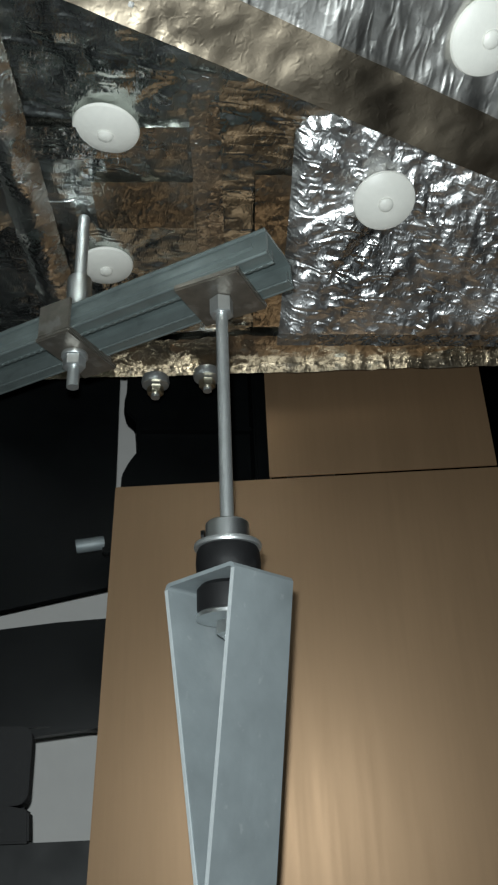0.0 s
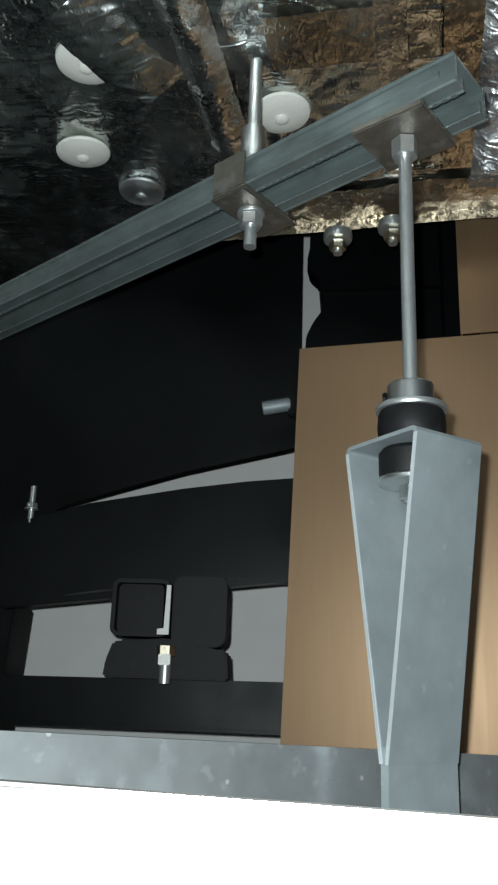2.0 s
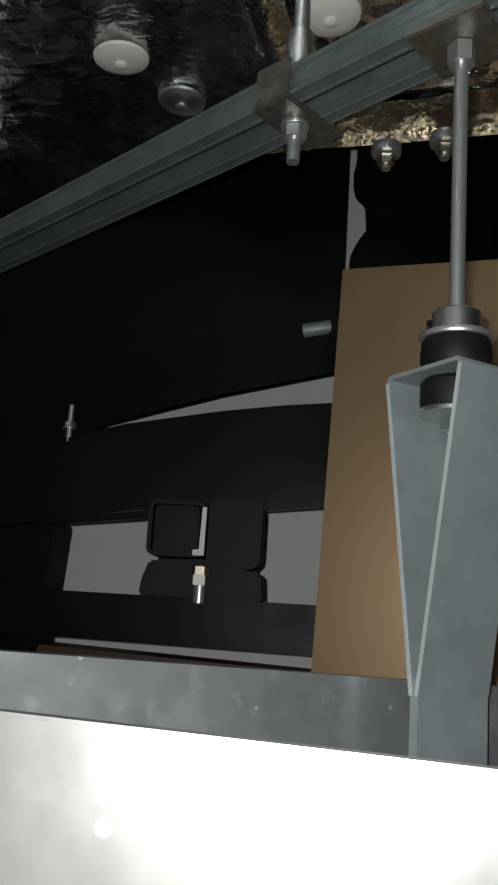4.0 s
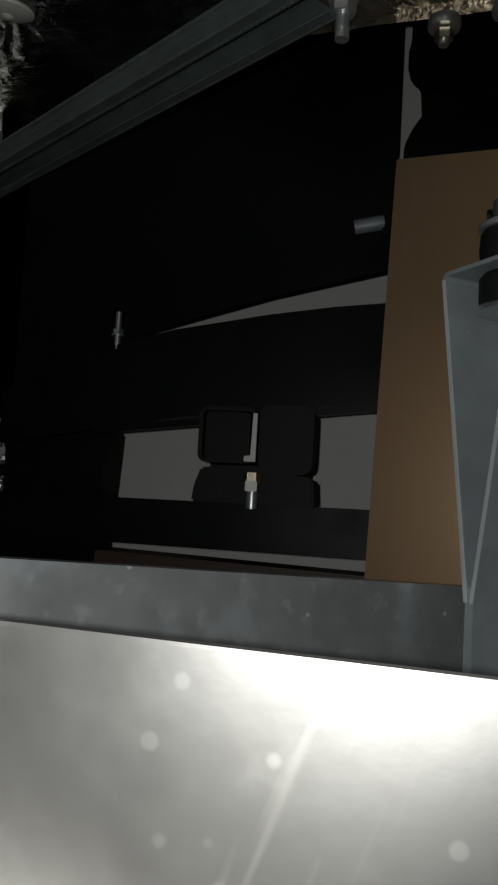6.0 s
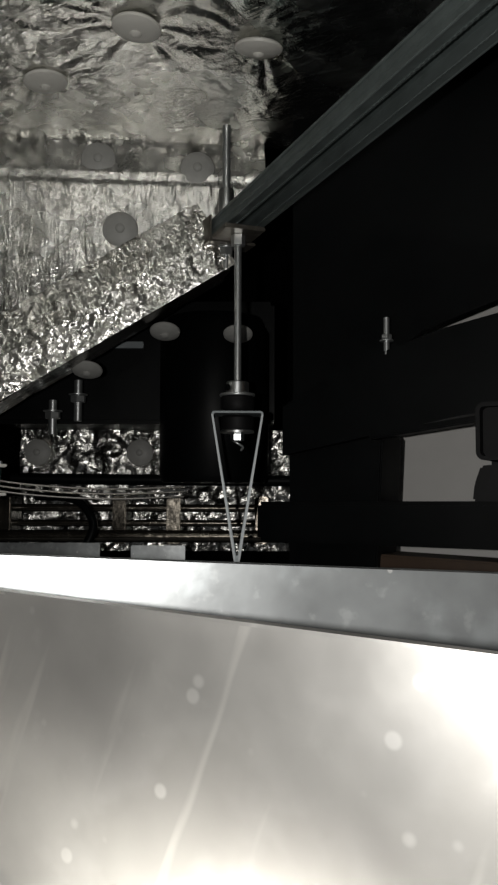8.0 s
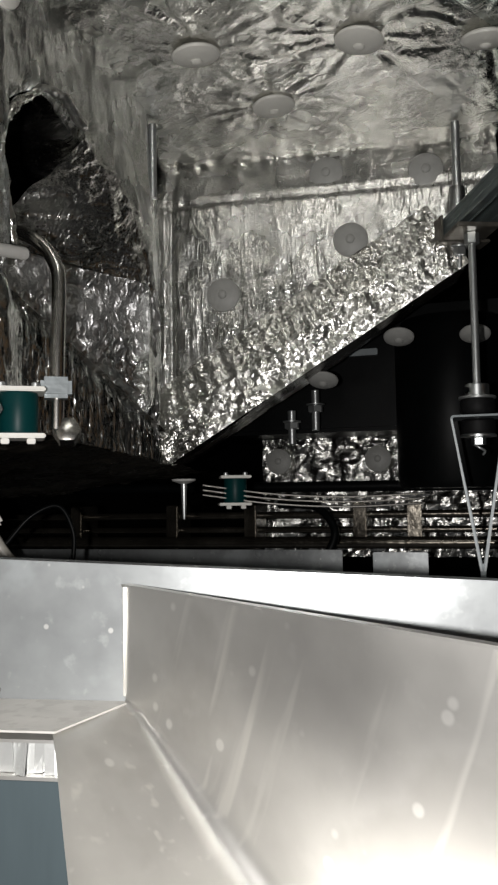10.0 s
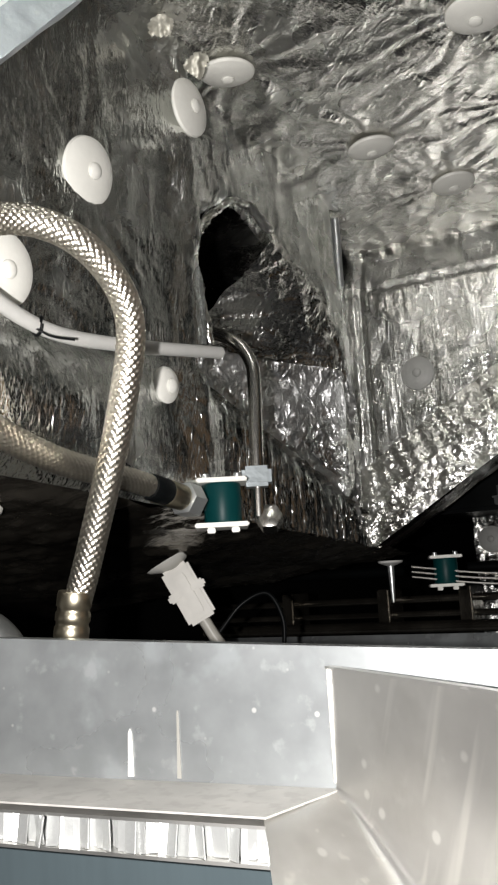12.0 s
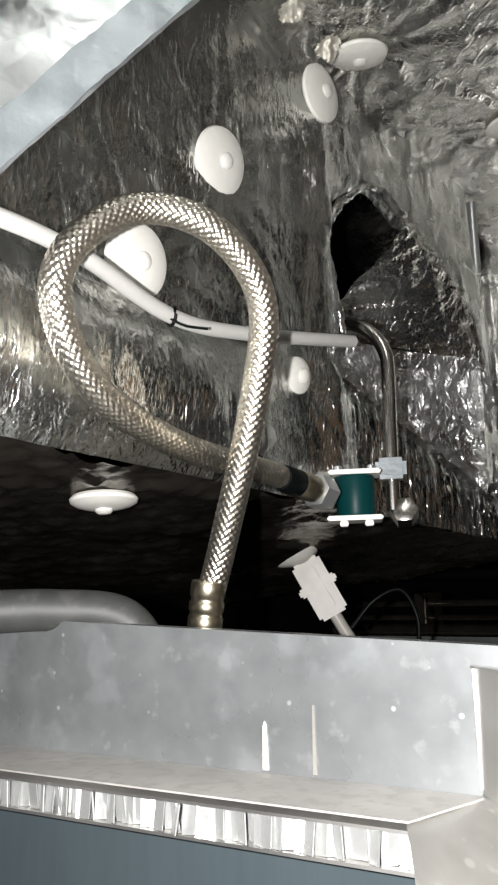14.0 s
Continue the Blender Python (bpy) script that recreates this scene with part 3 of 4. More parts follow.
# tarnished border at the front edge of the ceiling
border = thing("ceiling_border", (0, 0, 0), "tarnished foil tape border along the ceiling edge", "tape", kind="structure")
bmx = basis((-0.12, 0.728, 0.436), (0.985, -0.16, 0), (0, 0, 1))
part("hem", foil_sheet("hem", bmx, 0.75, 0.016, GOLD, None, (), 0.002, 26, 0.004), border)
bmy = basis((-0.12, 0.735, 0.446), (0.985, -0.16, 0), (-0.16, -0.985, 0))
part("tape", foil_sheet("tape", bmy, 0.75, 0.06, GOLD, None, (), 0.003, 26, 0.004), border)
ridge = thing("foil_ridge", (0, 0, 0), "ridge of folded foil tape across the ceiling", "tape")
rm = basis((-0.045, 0.655, 0.448), (-0.155, -0.99, 0), (-0.99, 0.155, 0))
part("fold", foil_sheet("fold", rm, 0.42, 0.036, FOIL_MATT, None, (), 0.004, 22, 0.003, lambda u, v: 0.012 * math.sin(math.pi * v / 0.036)), ridge)
part("tape_edge", foil_sheet("tape_edge", rm @ pose(0, 0.033, -0.001), 0.42, 0.014, FOIL_DARK, None, (), 0.002, 26, 0.003), ridge, "flattened edge of the tape")

for (x, y) in ceil_pins:
    if (x, y) == (0.195, 0.439):
        continue
    m = pose(x, y, CEIL - 0.001, 180 + random.uniform(-8, 8), random.uniform(-8, 8), 0)
    if (x, y) == (-0.167, 0.653):
        washer_at(m, "ceiling washers", 0.022, "washer covered by a crinkled skin of foil", FOIL_SOFT)
    else:
        washer_at(m, "ceiling washers")
flap = thing("foil_flap", (0, 0, 0), "loose foil flap lying half over a white washer", "foil")
flap_m = basis((-0.200, 0.432, CEIL - 0.0140), (0.5, 0.86, 0), (0.86, -0.5, 0))
part("skin", foil_sheet("foil_flap", flap_m, 0.105, 0.052, FOIL_MIRROR, None, (), 0.0012, 40, 0.0022, lambda u, v: -0.013 * min(1.0, max(v - 0.012, 0) / 0.036) ** 1.5), flap)
washer_at(pad_m @ pose(0.071, 0.132, 0.002), "ceiling washers")


def facing(p, n, tilt=0.0):
    q = Vector(n).to_track_quat("Z", "Y").to_matrix().to_4x4()
    return Matrix.Translation(p) @ q @ pose(0, 0, 0, tilt, 0, 0)


for u, v in f1_pins:
    washer_at(facing(f1_point(u, v, f1_drape(u, v) - (0.004 if v < 0.17 else 0.001)), F1_N + Vector((0, 0, -0.15)), random.uniform(-6, 6)), "wall washers", 0.015 if v < 0.17 else 0.024)
for u, v in w_pins:
    washer_at(facing((W_O + W_U * u + Vector((0, 0, v))) * GROW + W_N * (w_drape(u, v) - 0.002), W_N, random.uniform(-4, 4)), "wall washers", 0.0215, "dull foil-coated washer on the bright foil wall", DULL)

# bronze panels
pan_u = Vector((0.9775, -0.211, 0))
pan_m = Matrix((pan_u, Vector((-0.211, -0.9775, 0)) * -1, Vector((0, 0, 1)))).transposed().to_4x4()
pan_m.translation = (-0.013, 0.774, 0.337)
bp1 = thing("bronze_panel", pan_m, "tall bronze-lacquered metal panel with a soft sheen", "panel")
part("face_sheet", prism("face_sheet", [(0, 0), (-0.026, -0.84), (0.85, -0.84), (0.85, 0)], 0.002, BRONZE, None, 0.0006), bp1)
part("folded_edge", prism("folded_edge", [(0.0004, 0), (-0.0256, -0.84), (-0.0236, -0.84), (0.0024, 0)], 0.02, BRONZE, pose(0, 0.0021, 0)), bp1)
part("top_fold", box("top_fold", (0.003, 0.0021, -0.002), (0.85, 0.02, 0), BRONZE, 0.0004), bp1)
bp2 = thing("bronze_panel", pan_m, "short bronze-lacquered upper panel under the foil", "panel")
part("face_sheet", box("face_sheet", (0.165, -0.003, 0.0008), (0.405, -0.001, 0.22), BRONZE, 0.0006), bp2)
part("folded_edge", box("folded_edge", (0.1652, -0.0009, 0.0008), (0.1672, 0.018, 0.22), BRONZE, 0.0004), bp2)

# pale wall behind, and an added black box that keeps the cavity dark
wall_3 = solo("wall_pale_back", box("wall_pale_back", (-0.42, 1.0, -0.6), (0.30, 1.03, 1.0), LIGHT_WALL, 0), "pale grey painted wall behind the steel frame", "wall", kind="structure")
shell = thing("wall_void", (0, 0, 0), "added black walls that close off the cavity and keep it dark", "wall", kind="structure")
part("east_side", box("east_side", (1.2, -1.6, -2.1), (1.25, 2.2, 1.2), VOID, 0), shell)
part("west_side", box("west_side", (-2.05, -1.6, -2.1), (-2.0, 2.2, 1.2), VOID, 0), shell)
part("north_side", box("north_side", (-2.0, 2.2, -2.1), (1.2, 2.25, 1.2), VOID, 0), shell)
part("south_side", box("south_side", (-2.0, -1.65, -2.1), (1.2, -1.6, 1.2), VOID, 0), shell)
solo("ceiling_void", box("ceiling_void", (-2.0, -1.6, 1.2), (1.2, 2.2, 1.25), VOID, 0), "added black slab that keeps light out above the cavity", "ceiling", kind="structure")
solo("floor", box("floor", (-2.0, -1.6, -2.15), (1.2, 2.2, -2.1), FLOOR, 0), "plain grey floor of the room below", "floor", kind="structure")

# ---- black steel frame ----
steel = thing("steel_frame", (-0.006, 0.85, 0.001), "black-painted steel frame with an arched beam", "steel frame")


part("upper_plate", prism("upper_plate", [(-0.262, 0.180), (-0.19, 0.202), (-0.133, 0.219), (-0.08, 0.232), (-0.006, 0.250), (-0.006, 0.75), (-0.42, 0.75), (-0.42, 0.08)], 0.012, BLACK), steel)
part("arch_beam", prism("arch_beam", [(-0.41, 0.10), (-0.36, 0.128), (-0.30, 0.150), (-0.227, 0.171), (-0.126, 0.189), (-0.06, 0.198), (0.06, 0.209), (0.06, 0.098), (-0.07, 0.097), (-0.21, 0.081), (-0.41, 0.046)], 0.05, BLACK, pose(0, -0.045, 0)), steel)
part("beam_lip", prism("beam_lip", [(-0.30, 0.066), (0.06, 0.109), (0.06, 0.102), (-0.30, 0.059)], 0.02, BLACK, pose(0, -0.062, 0), 0.0015), steel)
part("lower_beam", prism("lower_beam", [(-0.43, -0.006), (0.1, -0.002), (0.1, -0.051), (-0.43, -0.049)], 0.07, BLACK, pose(0, -0.07, 0), 0.004), steel)
part("side_post", prism("side_post", [(-0.41, -0.08), (-0.305, -0.08), (-0.297, 0.066), (-0.41, 0.09)], 0.06, BLACK, pose(0, -0.03, 0), 0.002), steel)
part("corner_block", prism("corner_block", [(0.003, 0.5), (0.0, 0.485), (0.004, 0.468), (0.015, 0.458), (0.018, 0.418), (0.008, 0.403), (0.0, 0.385), (-0.002, 0.34), (0.20, 0.34), (0.20, 0.75), (0.005, 0.75)], 0.03, BLACK, pose(0.0, 0, 0), 0.002), steel)
part("block_ribs", prism("block_ribs", [(0.02, 0.44), (0.19, 0.447), (0.19, 0.452), (0.02, 0.446)], 0.012, BLACK, pose(0, -0.012, 0), 0.001), steel)
part("side_flange", box("side_flange", (0.155, -0.03, 0.36), (0.172, 0.0, 0.70), BLACK, 0.002), steel)
part("foot_strip", prism("foot_strip", [(-0.33, -0.13), (0.1, -0.13), (0.1, -0.073), (-0.33, -0.061)], 0.06, BROWN, pose(0, -0.02, 0), 0.002), steel, "brown strip under the lower beam")

mount = thing("rubber_mount", (-0.134, 0.757, 0.001), "black twin-chamber rubber mount between the beams", "mount")


def ring(name, x0, z0, x1, z1, r, t, depth, mat, y=0.0):
    bm = bmesh.new()
    o, i = rounded(x0, z0, x1, z1, r), rounded(x0 + t, z0 + t, x1 - t, z1 - t, max(r - t, 0.002))
    n = len(o)
    vs = [[bm.verts.new((x, yy, z)) for x, z in pts] for yy in (y, y + depth) for pts in (o, i)]
    fo, fi, bo, bi = vs
    for k in range(n):
        l = (k + 1) % n
        bm.faces.new((fo[k], fo[l], fi[l], fi[k]))
        bm.faces.new((bo[l], bo[k], bi[k], bi[l]))
        bm.faces.new((fo[l], fo[k], bo[k], bo[l]))
        bm.faces.new((fi[k], fi[l], bi[l], bi[k]))
    return from_bm(name, bm, mat)


lch = part("left_chamber", ring("left_chamber", -0.054, 0.034, 0.002, 0.088, 0.008, 0.004, 0.05, RUBBER), mount)
part("chamber_web", prism("chamber_web", rounded(-0.05, 0.038, -0.006, 0.084, 0.005), 0.03, RUBBER, pose(0, 0.012, 0)), lch)
part("right_chamber", prism("right_chamber", rounded(0.004, 0.026, 0.056, 0.092, 0.01), 0.045, RUBBER, pose(0, 0.004, 0), 0.001), mount)
part("base_block", prism("base_block", [(-0.058, -0.004), (-0.056, 0.012), (-0.05, 0.029), (0.0, 0.033), (0.03, 0.028), (0.058, 0.022), (0.06, -0.004)], 0.05, RUBBER, None, 0.002), mount)
mst = part("stud", lathe("stud", [(0.0055, -0.008), (0.0055, 0.016), (0.005, 0.018)], ZINC, 14, pose(0.003, -0.012, 0)), mount, "short zinc stud")
part("nut", hexagon("nut", 0.0085, 0.016, 0.026, BRASS, pose(0.003, -0.012, 0)), mst, "yellowish hexagon nut")
part("tag", box("tag", (-0.002, -0.024, 0.008), (0.009, -0.0215, 0.018), WHITE_PLASTIC, 0.0008), mount, "small white plastic tag")
part("rear_plate", box("rear_plate", (-0.052, 0.05, -0.004), (0.05, 0.058, 0.1), RUBBER, 0.001), mount)
part("slot_liner", prism("slot_liner", [(-0.008, 0.036), (0.003, 0.036), (0.003, 0.082), (-0.001, 0.082), (-0.002, 0.042), (-0.008, 0.041)], 0.003, LIGHT_WALL, pose(0, -0.004, 0)), mount, "pale strip in the slot")


def bolt_down(name, m, label, mat=ZINC, length=0.03, r=0.004):
    t = thing(name, m, label, "bolt")
    part("shank", threaded("shank", r, -length, 0, mat), t)
    part("nut", hexagon("nut", r * 1.85, -length * 0.55, -length * 0.55 + r * 1.6, mat), t)
    part("flat_washer", lathe("flat_washer", [(r * 2.3, -length * 0.52 + r * 1.5), (r * 2.3, -length * 0.52 + r * 1.5 + 0.0012)], mat, 20), t)
    return t


bolt_down("upright_bolt", Matrix.Translation((-0.2935, 0.808, 0.150)) @ pose(0, 0, 0, 180), "thin zinc bolt standing on the arched beam", length=0.04, r=0.0032)
for x, y, z in ((0.023, 0.685, 0.428), (0.075, 0.675, 0.433)):
    t = thing("capped_bolt", (x, y, z), "zinc bolt in a clear plastic cap under the ceiling edge", "bolt", "capped bolts")
    part("shank", threaded("shank", 0.0045, -0.03, 0.0, ZINC), t)
    part("nut", hexagon("nut", 0.0085, -0.026, -0.017, BRASS), t, "yellow-passivated nut")
    part("cap", lathe("cap", [(0.004, -0.0165), (0.0135, -0.0155), (0.0145, -0.012), (0.0135, -0.006), (0.006, -0.003)], ZINC, 24), t, "round bright cap washer")
pinm = thing("locking_pin", (-0.036, 0.805, 0.283), "short pale cylindrical pin on the black plate", "pin")
part("barrel", lathe("barrel", [(0.007, -0.016), (0.0075, -0.014), (0.0075, 0.012), (0.007, 0.014)], GALV, 20, pose(0, 0, 0, 0, 80, 0)), pinm)
part("clip", box("clip", (0.012, -0.006, -0.012), (0.02, 0.006, 0.014), BLACK, 0.002), pinm)

# ---- strut channel, hangers and clamps ----
S0, S1 = Vector((0.088, 0.384, 0.327)), Vector((-0.502, 0.815, 0.304))
sd = (S1 - S0).normalized()
side = sd.cross(Vector((0, 0, 1))).normalized()
sm = Matrix((side, sd, side.cross(sd))).transposed().to_4x4()
sm.translation = S0
strut = thing("strut_channel", sm, "galvanised slotted steel strut channel hung below the ceiling", "strut")
L = (S1 - S0).length
t = 0.0025
prof = [(-0.0205, 0.021), (-0.0205, 0.0), (-0.011, 0.0), (-0.011, 0.008), (-0.0135, 0.008), (-0.0135, t), (-0.018, t), (-0.018, 0.0185),
        (0.018, 0.0185), (0.018, t), (0.0135, t), (0.0135, 0.008), (0.011, 0.008), (0.011, 0.0), (0.0205, 0.0), (0.0205, 0.021)]
part("channel", prism("channel", prof, L, STRUT), strut)
part("side_groove", prism("side_groove", [(-0.022, 0.009), (-0.0205, 0.008), (-0.0205, 0.013), (-0.022, 0.012)], L - 0.02, STRUT, pose(0, 0.01, 0)), strut)
for x, z, r in ((-0.0208, 0.0195, 0.0019), (-0.0208, 0.0012, 0.0017), (0.0208, 0.0012, 0.0017), (-0.0112, -0.0002, 0.0012), (0.0112, -0.0002, 0.0012)):
    part("rolled_edge", tube("rolled_edge", [(x, 0, z), (x, L * 0.5, z), (x, L, z)], r, STRUT, 10, 4), strut)
tooth = box("tooth", (-0.0012, 0, 0), (0.0012, 0.0035, 0.0016), STRUT, 0)
for k in range(120):
    for side in (-0.0115, 0.0115):
        ob = part("tooth", tooth, strut)
        ob.location = (side, 0.004 + k * (L - 0.01) / 120, -0.0014)


def hanger_at(m, rod_top, label):
    """A rod through a rubber bush into a folded V hanger; m: top middle of the V, x along its opening, y along the strip."""
    t = thing("rod_hanger", m, label, "hanger", "rod hangers")
    part("threaded_rod", threaded("threaded_rod", 0.0042, -0.03, rod_top, ZINC), t, "bright threaded rod")
    collar = part("collar", lathe("collar", [(0.0125, 0.021), (0.013, 0.0215), (0.013, 0.034), (0.012, 0.035), (0.006, 0.035)], CHROME, 28), t, "bright round collar with a cross hole")
    part("set_screw", lathe("set_screw", [(0.0035, 0), (0.0035, 0.002), (0.0022, 0.0022)], BLACK, 14, pose(-0.0105, -0.0085, 0.028, 90, 0, -52)), collar)
    part("top_washer", lathe("top_washer", [(0.0195, 0.0185), (0.02, 0.0195), (0.02, 0.0205), (0.0195, 0.0215), (0.006, 0.0215)], ZINC, 32), t)
    part("upper_bush", lathe("upper_bush", [(0.0165, 0.0015), (0.0185, 0.004), (0.019, 0.010), (0.0185, 0.016), (0.0175, 0.0185)], RUBBER, 32), t)
    part("lower_bush", lathe("lower_bush", [(0.0175, -0.0195), (0.0185, -0.017), (0.0185, -0.006), (0.0165, -0.0035)], RUBBER, 32), t)
    part("bottom_washer", lathe("bottom_washer", [(0.006, -0.0235), (0.019, -0.0225), (0.019, -0.0205), (0.018, -0.0195)], CHROME, 32), t)
    part("nut", hexagon("nut", 0.0078, -0.0315, -0.0235, CHROME), t)
    part("split_pin", tube("split_pin", [(-0.006, 0, -0.03), (0, -0.002, -0.034), (0.006, 0, -0.038), (0.004, 0.002, -0.042)], 0.0014, ZINC, 8), t)
    w, hgt, th, dep = 0.0285, 0.165, 0.0022, 0.0235
    bm = bmesh.new()
    outer = [(-w, -0.003), (-w + 0.0012, -0.0008), (-w + 0.003, 0), (w - 0.003, 0), (w - 0.0012, -0.0008), (w, -0.003), (0.003, -hgt), (-0.003, -hgt)]
    inn = [(-w + th, -0.004), (-w + th + 0.0008, -0.0027), (-w + th + 0.002, -0.0022), (w - th - 0.002, -0.0022), (w - th - 0.0008, -0.0027), (w - th, -0.004), (0.0009, -hgt + 0.008), (-0.0009, -hgt + 0.008)]
    rows = [[bm.verts.new((x, y, z)) for x, z in pts] for y in (-dep, dep) for pts in (outer, inn)]
    fo, fi, bo, bi = rows
    n = len(outer)
    for k in range(n):
        l = (k + 1) % n
        bm.faces.new((fo[k], fo[l], fi[l], fi[k]))
        bm.faces.new((bo[l], bo[k], bi[k], bi[l]))
        bm.faces.new((fo[l], fo[k], bo[k], bo[l]))
        bm.faces.new((fi[k], fi[l], bi[l], bi[k]))
    bmesh.ops.recalc_face_normals(bm, faces=bm.faces[:])
    vb = part("v_bracket", from_bm("v_bracket", bm, GALV), t, "folded galvanised V-shaped bracket")
    for s in (-1, 1):
        edge = prism("cut_edge", [(s * w, -0.004), (s * (w - th), -0.004), (s * 0.0009, -hgt), (s * 0.003, -hgt)], 0.0006, CUT, pose(0, -dep - 0.0005, 0))
        part("cut_edge", edge, vb, "bare bright cut edge")
    part("stem", box("stem", (-0.0028, -dep, -hgt - 0.075), (0.0028, dep, -hgt + 0.001), GALV, 0.0004), vb)
    part("plate_washer", box("plate_washer", (-0.024, -0.024, rod_top - 0.006), (0.024, 0.024, rod_top - 0.001), BRACKET, 0.001, pose(0, 0, 0, 0, 0, 20)), t, "square plate washer under the strut")
    part("lock_nut", hexagon("lock_nut", 0.0082, rod_top - 0.019, rod_top - 0.006, ZINC), t)
    return t


def turned(x, y, z, ux, uy):
    u = Vector((ux, uy, 0)).normalized()
    m = Matrix((u, Vector((-u.y, u.x, 0)), Vector((0, 0, 1)))).transposed().to_4x4()
    m.translation = (x, y, z)
    return m


hanger_at(turned(0.0518, 0.412, 0.1235, 0.585, -0.81), 0.2035, "threaded rod hanger with folded V bracket beside the bronze panel")
hanger_at(turned(-0.459, 0.778, 0.094, 0.857, 0.515), 0.209, "threaded rod hanger with V bracket under the far strut end")


def clamp_at(m, top, label):
    t = thing("strut_clamp", m, label, "clamp", "strut clamps")
    part("ceiling_stud", threaded("ceiling_stud", 0.0048, 0.06, top, ZINC), t)
    part("coupling", lathe("coupling", [(0.0085, 0.022), (0.0092, 0.023), (0.0092, 0.062), (0.0085, 0.063)], CHROME, 24), t, "long smooth coupling sleeve")
    bm_pts = [(-0.026, -0.002), (0.026, -0.002), (0.026, 0.025), (0.0235, 0.025), (0.0235, 0.0008), (-0.0235, 0.0008), (-0.0235, 0.025), (-0.026, 0.025)]
    part("saddle", prism("saddle", bm_pts, 0.028, BRACKET, pose(0, -0.014, 0), 0.0006), t, "browned steel saddle round the strut")
    plate = part("base_plate", box("base_plate", (-0.032, -0.015, -0.006), (0.027, 0.015, -0.0022), BRACKET, 0.001), t)
    part("bolt", threaded("bolt", 0.0045, -0.034, -0.005, ZINC), plate)
    part("nut", hexagon("nut", 0.0085, -0.018, -0.009, ZINC), plate)
    part("spring_washer", lathe("spring_washer", [(0.0095, -0.009), (0.0098, -0.0085), (0.0098, -0.0065), (0.0095, -0.006)], ZINC, 24), plate)
    return t


cl = S0 + sd * 0.168
clamp_at(turned(cl.x, cl.y, cl.z, -sd.y, sd.x), 0.125, "browned steel clamp holding the strut to a ceiling stud")
cl = S0 + sd * 0.722
clamp_at(turned(cl.x, cl.y, cl.z, -sd.y, sd.x), 0.142, "far steel clamp holding the strut end to a ceiling stud")
st = thing("ceiling_stud", (-0.733, 0.547, 0.357), "plain zinc stud hanging at the corner of the foil wall", "stud")
part("rod", threaded("rod", 0.0048, 0, 0.088, ZINC), st)

# ---- hatch frame: upstand, near sheet, flange, honeycomb edge ----
un = Vector((-math.sin(radians(38)), math.cos(radians(38)), 0))
uu = Vector((un.y, -un.x, 0))
um = Matrix((uu, un, Vector((0, 0, 1)))).transposed().to_4x4()
um.translation = un * 0.317
upst = thing("hatch_upstand", um, "weathered aluminium upstand along the hatch edge", "hatch frame")
part("web", prism("web", [(-0.9, -0.074), (0.6, -0.098), (0.6, -0.0507), (-0.9, 0.0175)], 0.002, ALU_DARK, None, 0.0004), upst)
part("lip", prism("lip", [(-0.9, 0.0151), (0.6, -0.0531), (0.6, -0.0511), (-0.9, 0.0171)], 0.014, ALU_DARK, pose(0, 0.002, 0)), upst)
part("foot_flange", prism("foot_flange", [(-0.9, -0.046), (-0.112, -0.046), (-0.098, -0.0003), (-0.9, -0.0003)], 0.0008, DUSTY, Matrix(((1, 0, 0, 0), (0, 0, 1, 0), (0, -1, 0, -0.0748), (0, 0, 0, 1)))), upst)
part("faint_mark", prism("faint_mark", [(-0.1725, -0.0735), (-0.1705, -0.0735), (-0.171, -0.045), (-0.1718, -0.045)], 0.0004, SPECK, pose(0, -0.0006, 0)), upst, "faint pale scratch up the upstand")
part("pale_mark", prism("pale_mark", [(-0.1975, -0.0735), (-0.1945, -0.0735), (-0.1952, -0.055), (-0.1962, -0.053), (-0.197, -0.055)], 0.0005, WHITE_PLASTIC, pose(0, -0.0007, 0)), upst, "short pale paint mark")
near = thing("near_sheet", (0, 0, 0), "bright mill-finish aluminium sheet lining the hatch edge", "sheet metal")
SHEET_Y = 0.1875


def near_sheet():
    """One bent sheet: an upright web, a soft bend and a flange towards the opening."""
    xs = [-0.2725 + 0.7725 * k / 60 for k in range(61)]
    verts, faces = [], []
    for x in xs:
        top = -0.0352 - 0.0295 * x
        foot = max(-0.30, -0.0752 - 0.66 * max(0, x + 0.266))
        edge = 0.136 - 0.385 * (x + 0.248) if x < 0.1 else 0.0
        rb = 0.002 + 0.010 * min(1, (x + 0.2725) / 0.06)
        row = [(SHEET_Y, top - (top - foot - rb) * s / 4) for s in range(5)]
        row += [(SHEET_Y - rb + rb * math.cos(a), foot + rb - rb * math.sin(a)) for a in [radians(15 * s) for s in range(1, 7)]]
        row += [(SHEET_Y - rb + (max(edge, -0.06) - SHEET_Y + rb) * s / 4, foot) for s in range(1, 5)]
        for k, (y, z) in enumerate(row):
            lean = 0.014 * max(0, k - 10) / 4 * max(0, 1 - (x + 0.2725) / 0.1)
            verts.append((x + lean, y + 0.0009 * noise.noise(Vector((x * 16 + z * 9, y * 6, z * 14))), z + (0.0012 * noise.noise(Vector((x * 14, y * 18, 2))) if k > 9 else 0)))
    n = 15
    for i in range(60):
        for k in range(n - 1):
            faces.append((i * n + k, i * n + k + 1, (i + 1) * n + k + 1, (i + 1) * n + k))
    return mesh_of("bent_sheet", verts, faces, ALU, True)


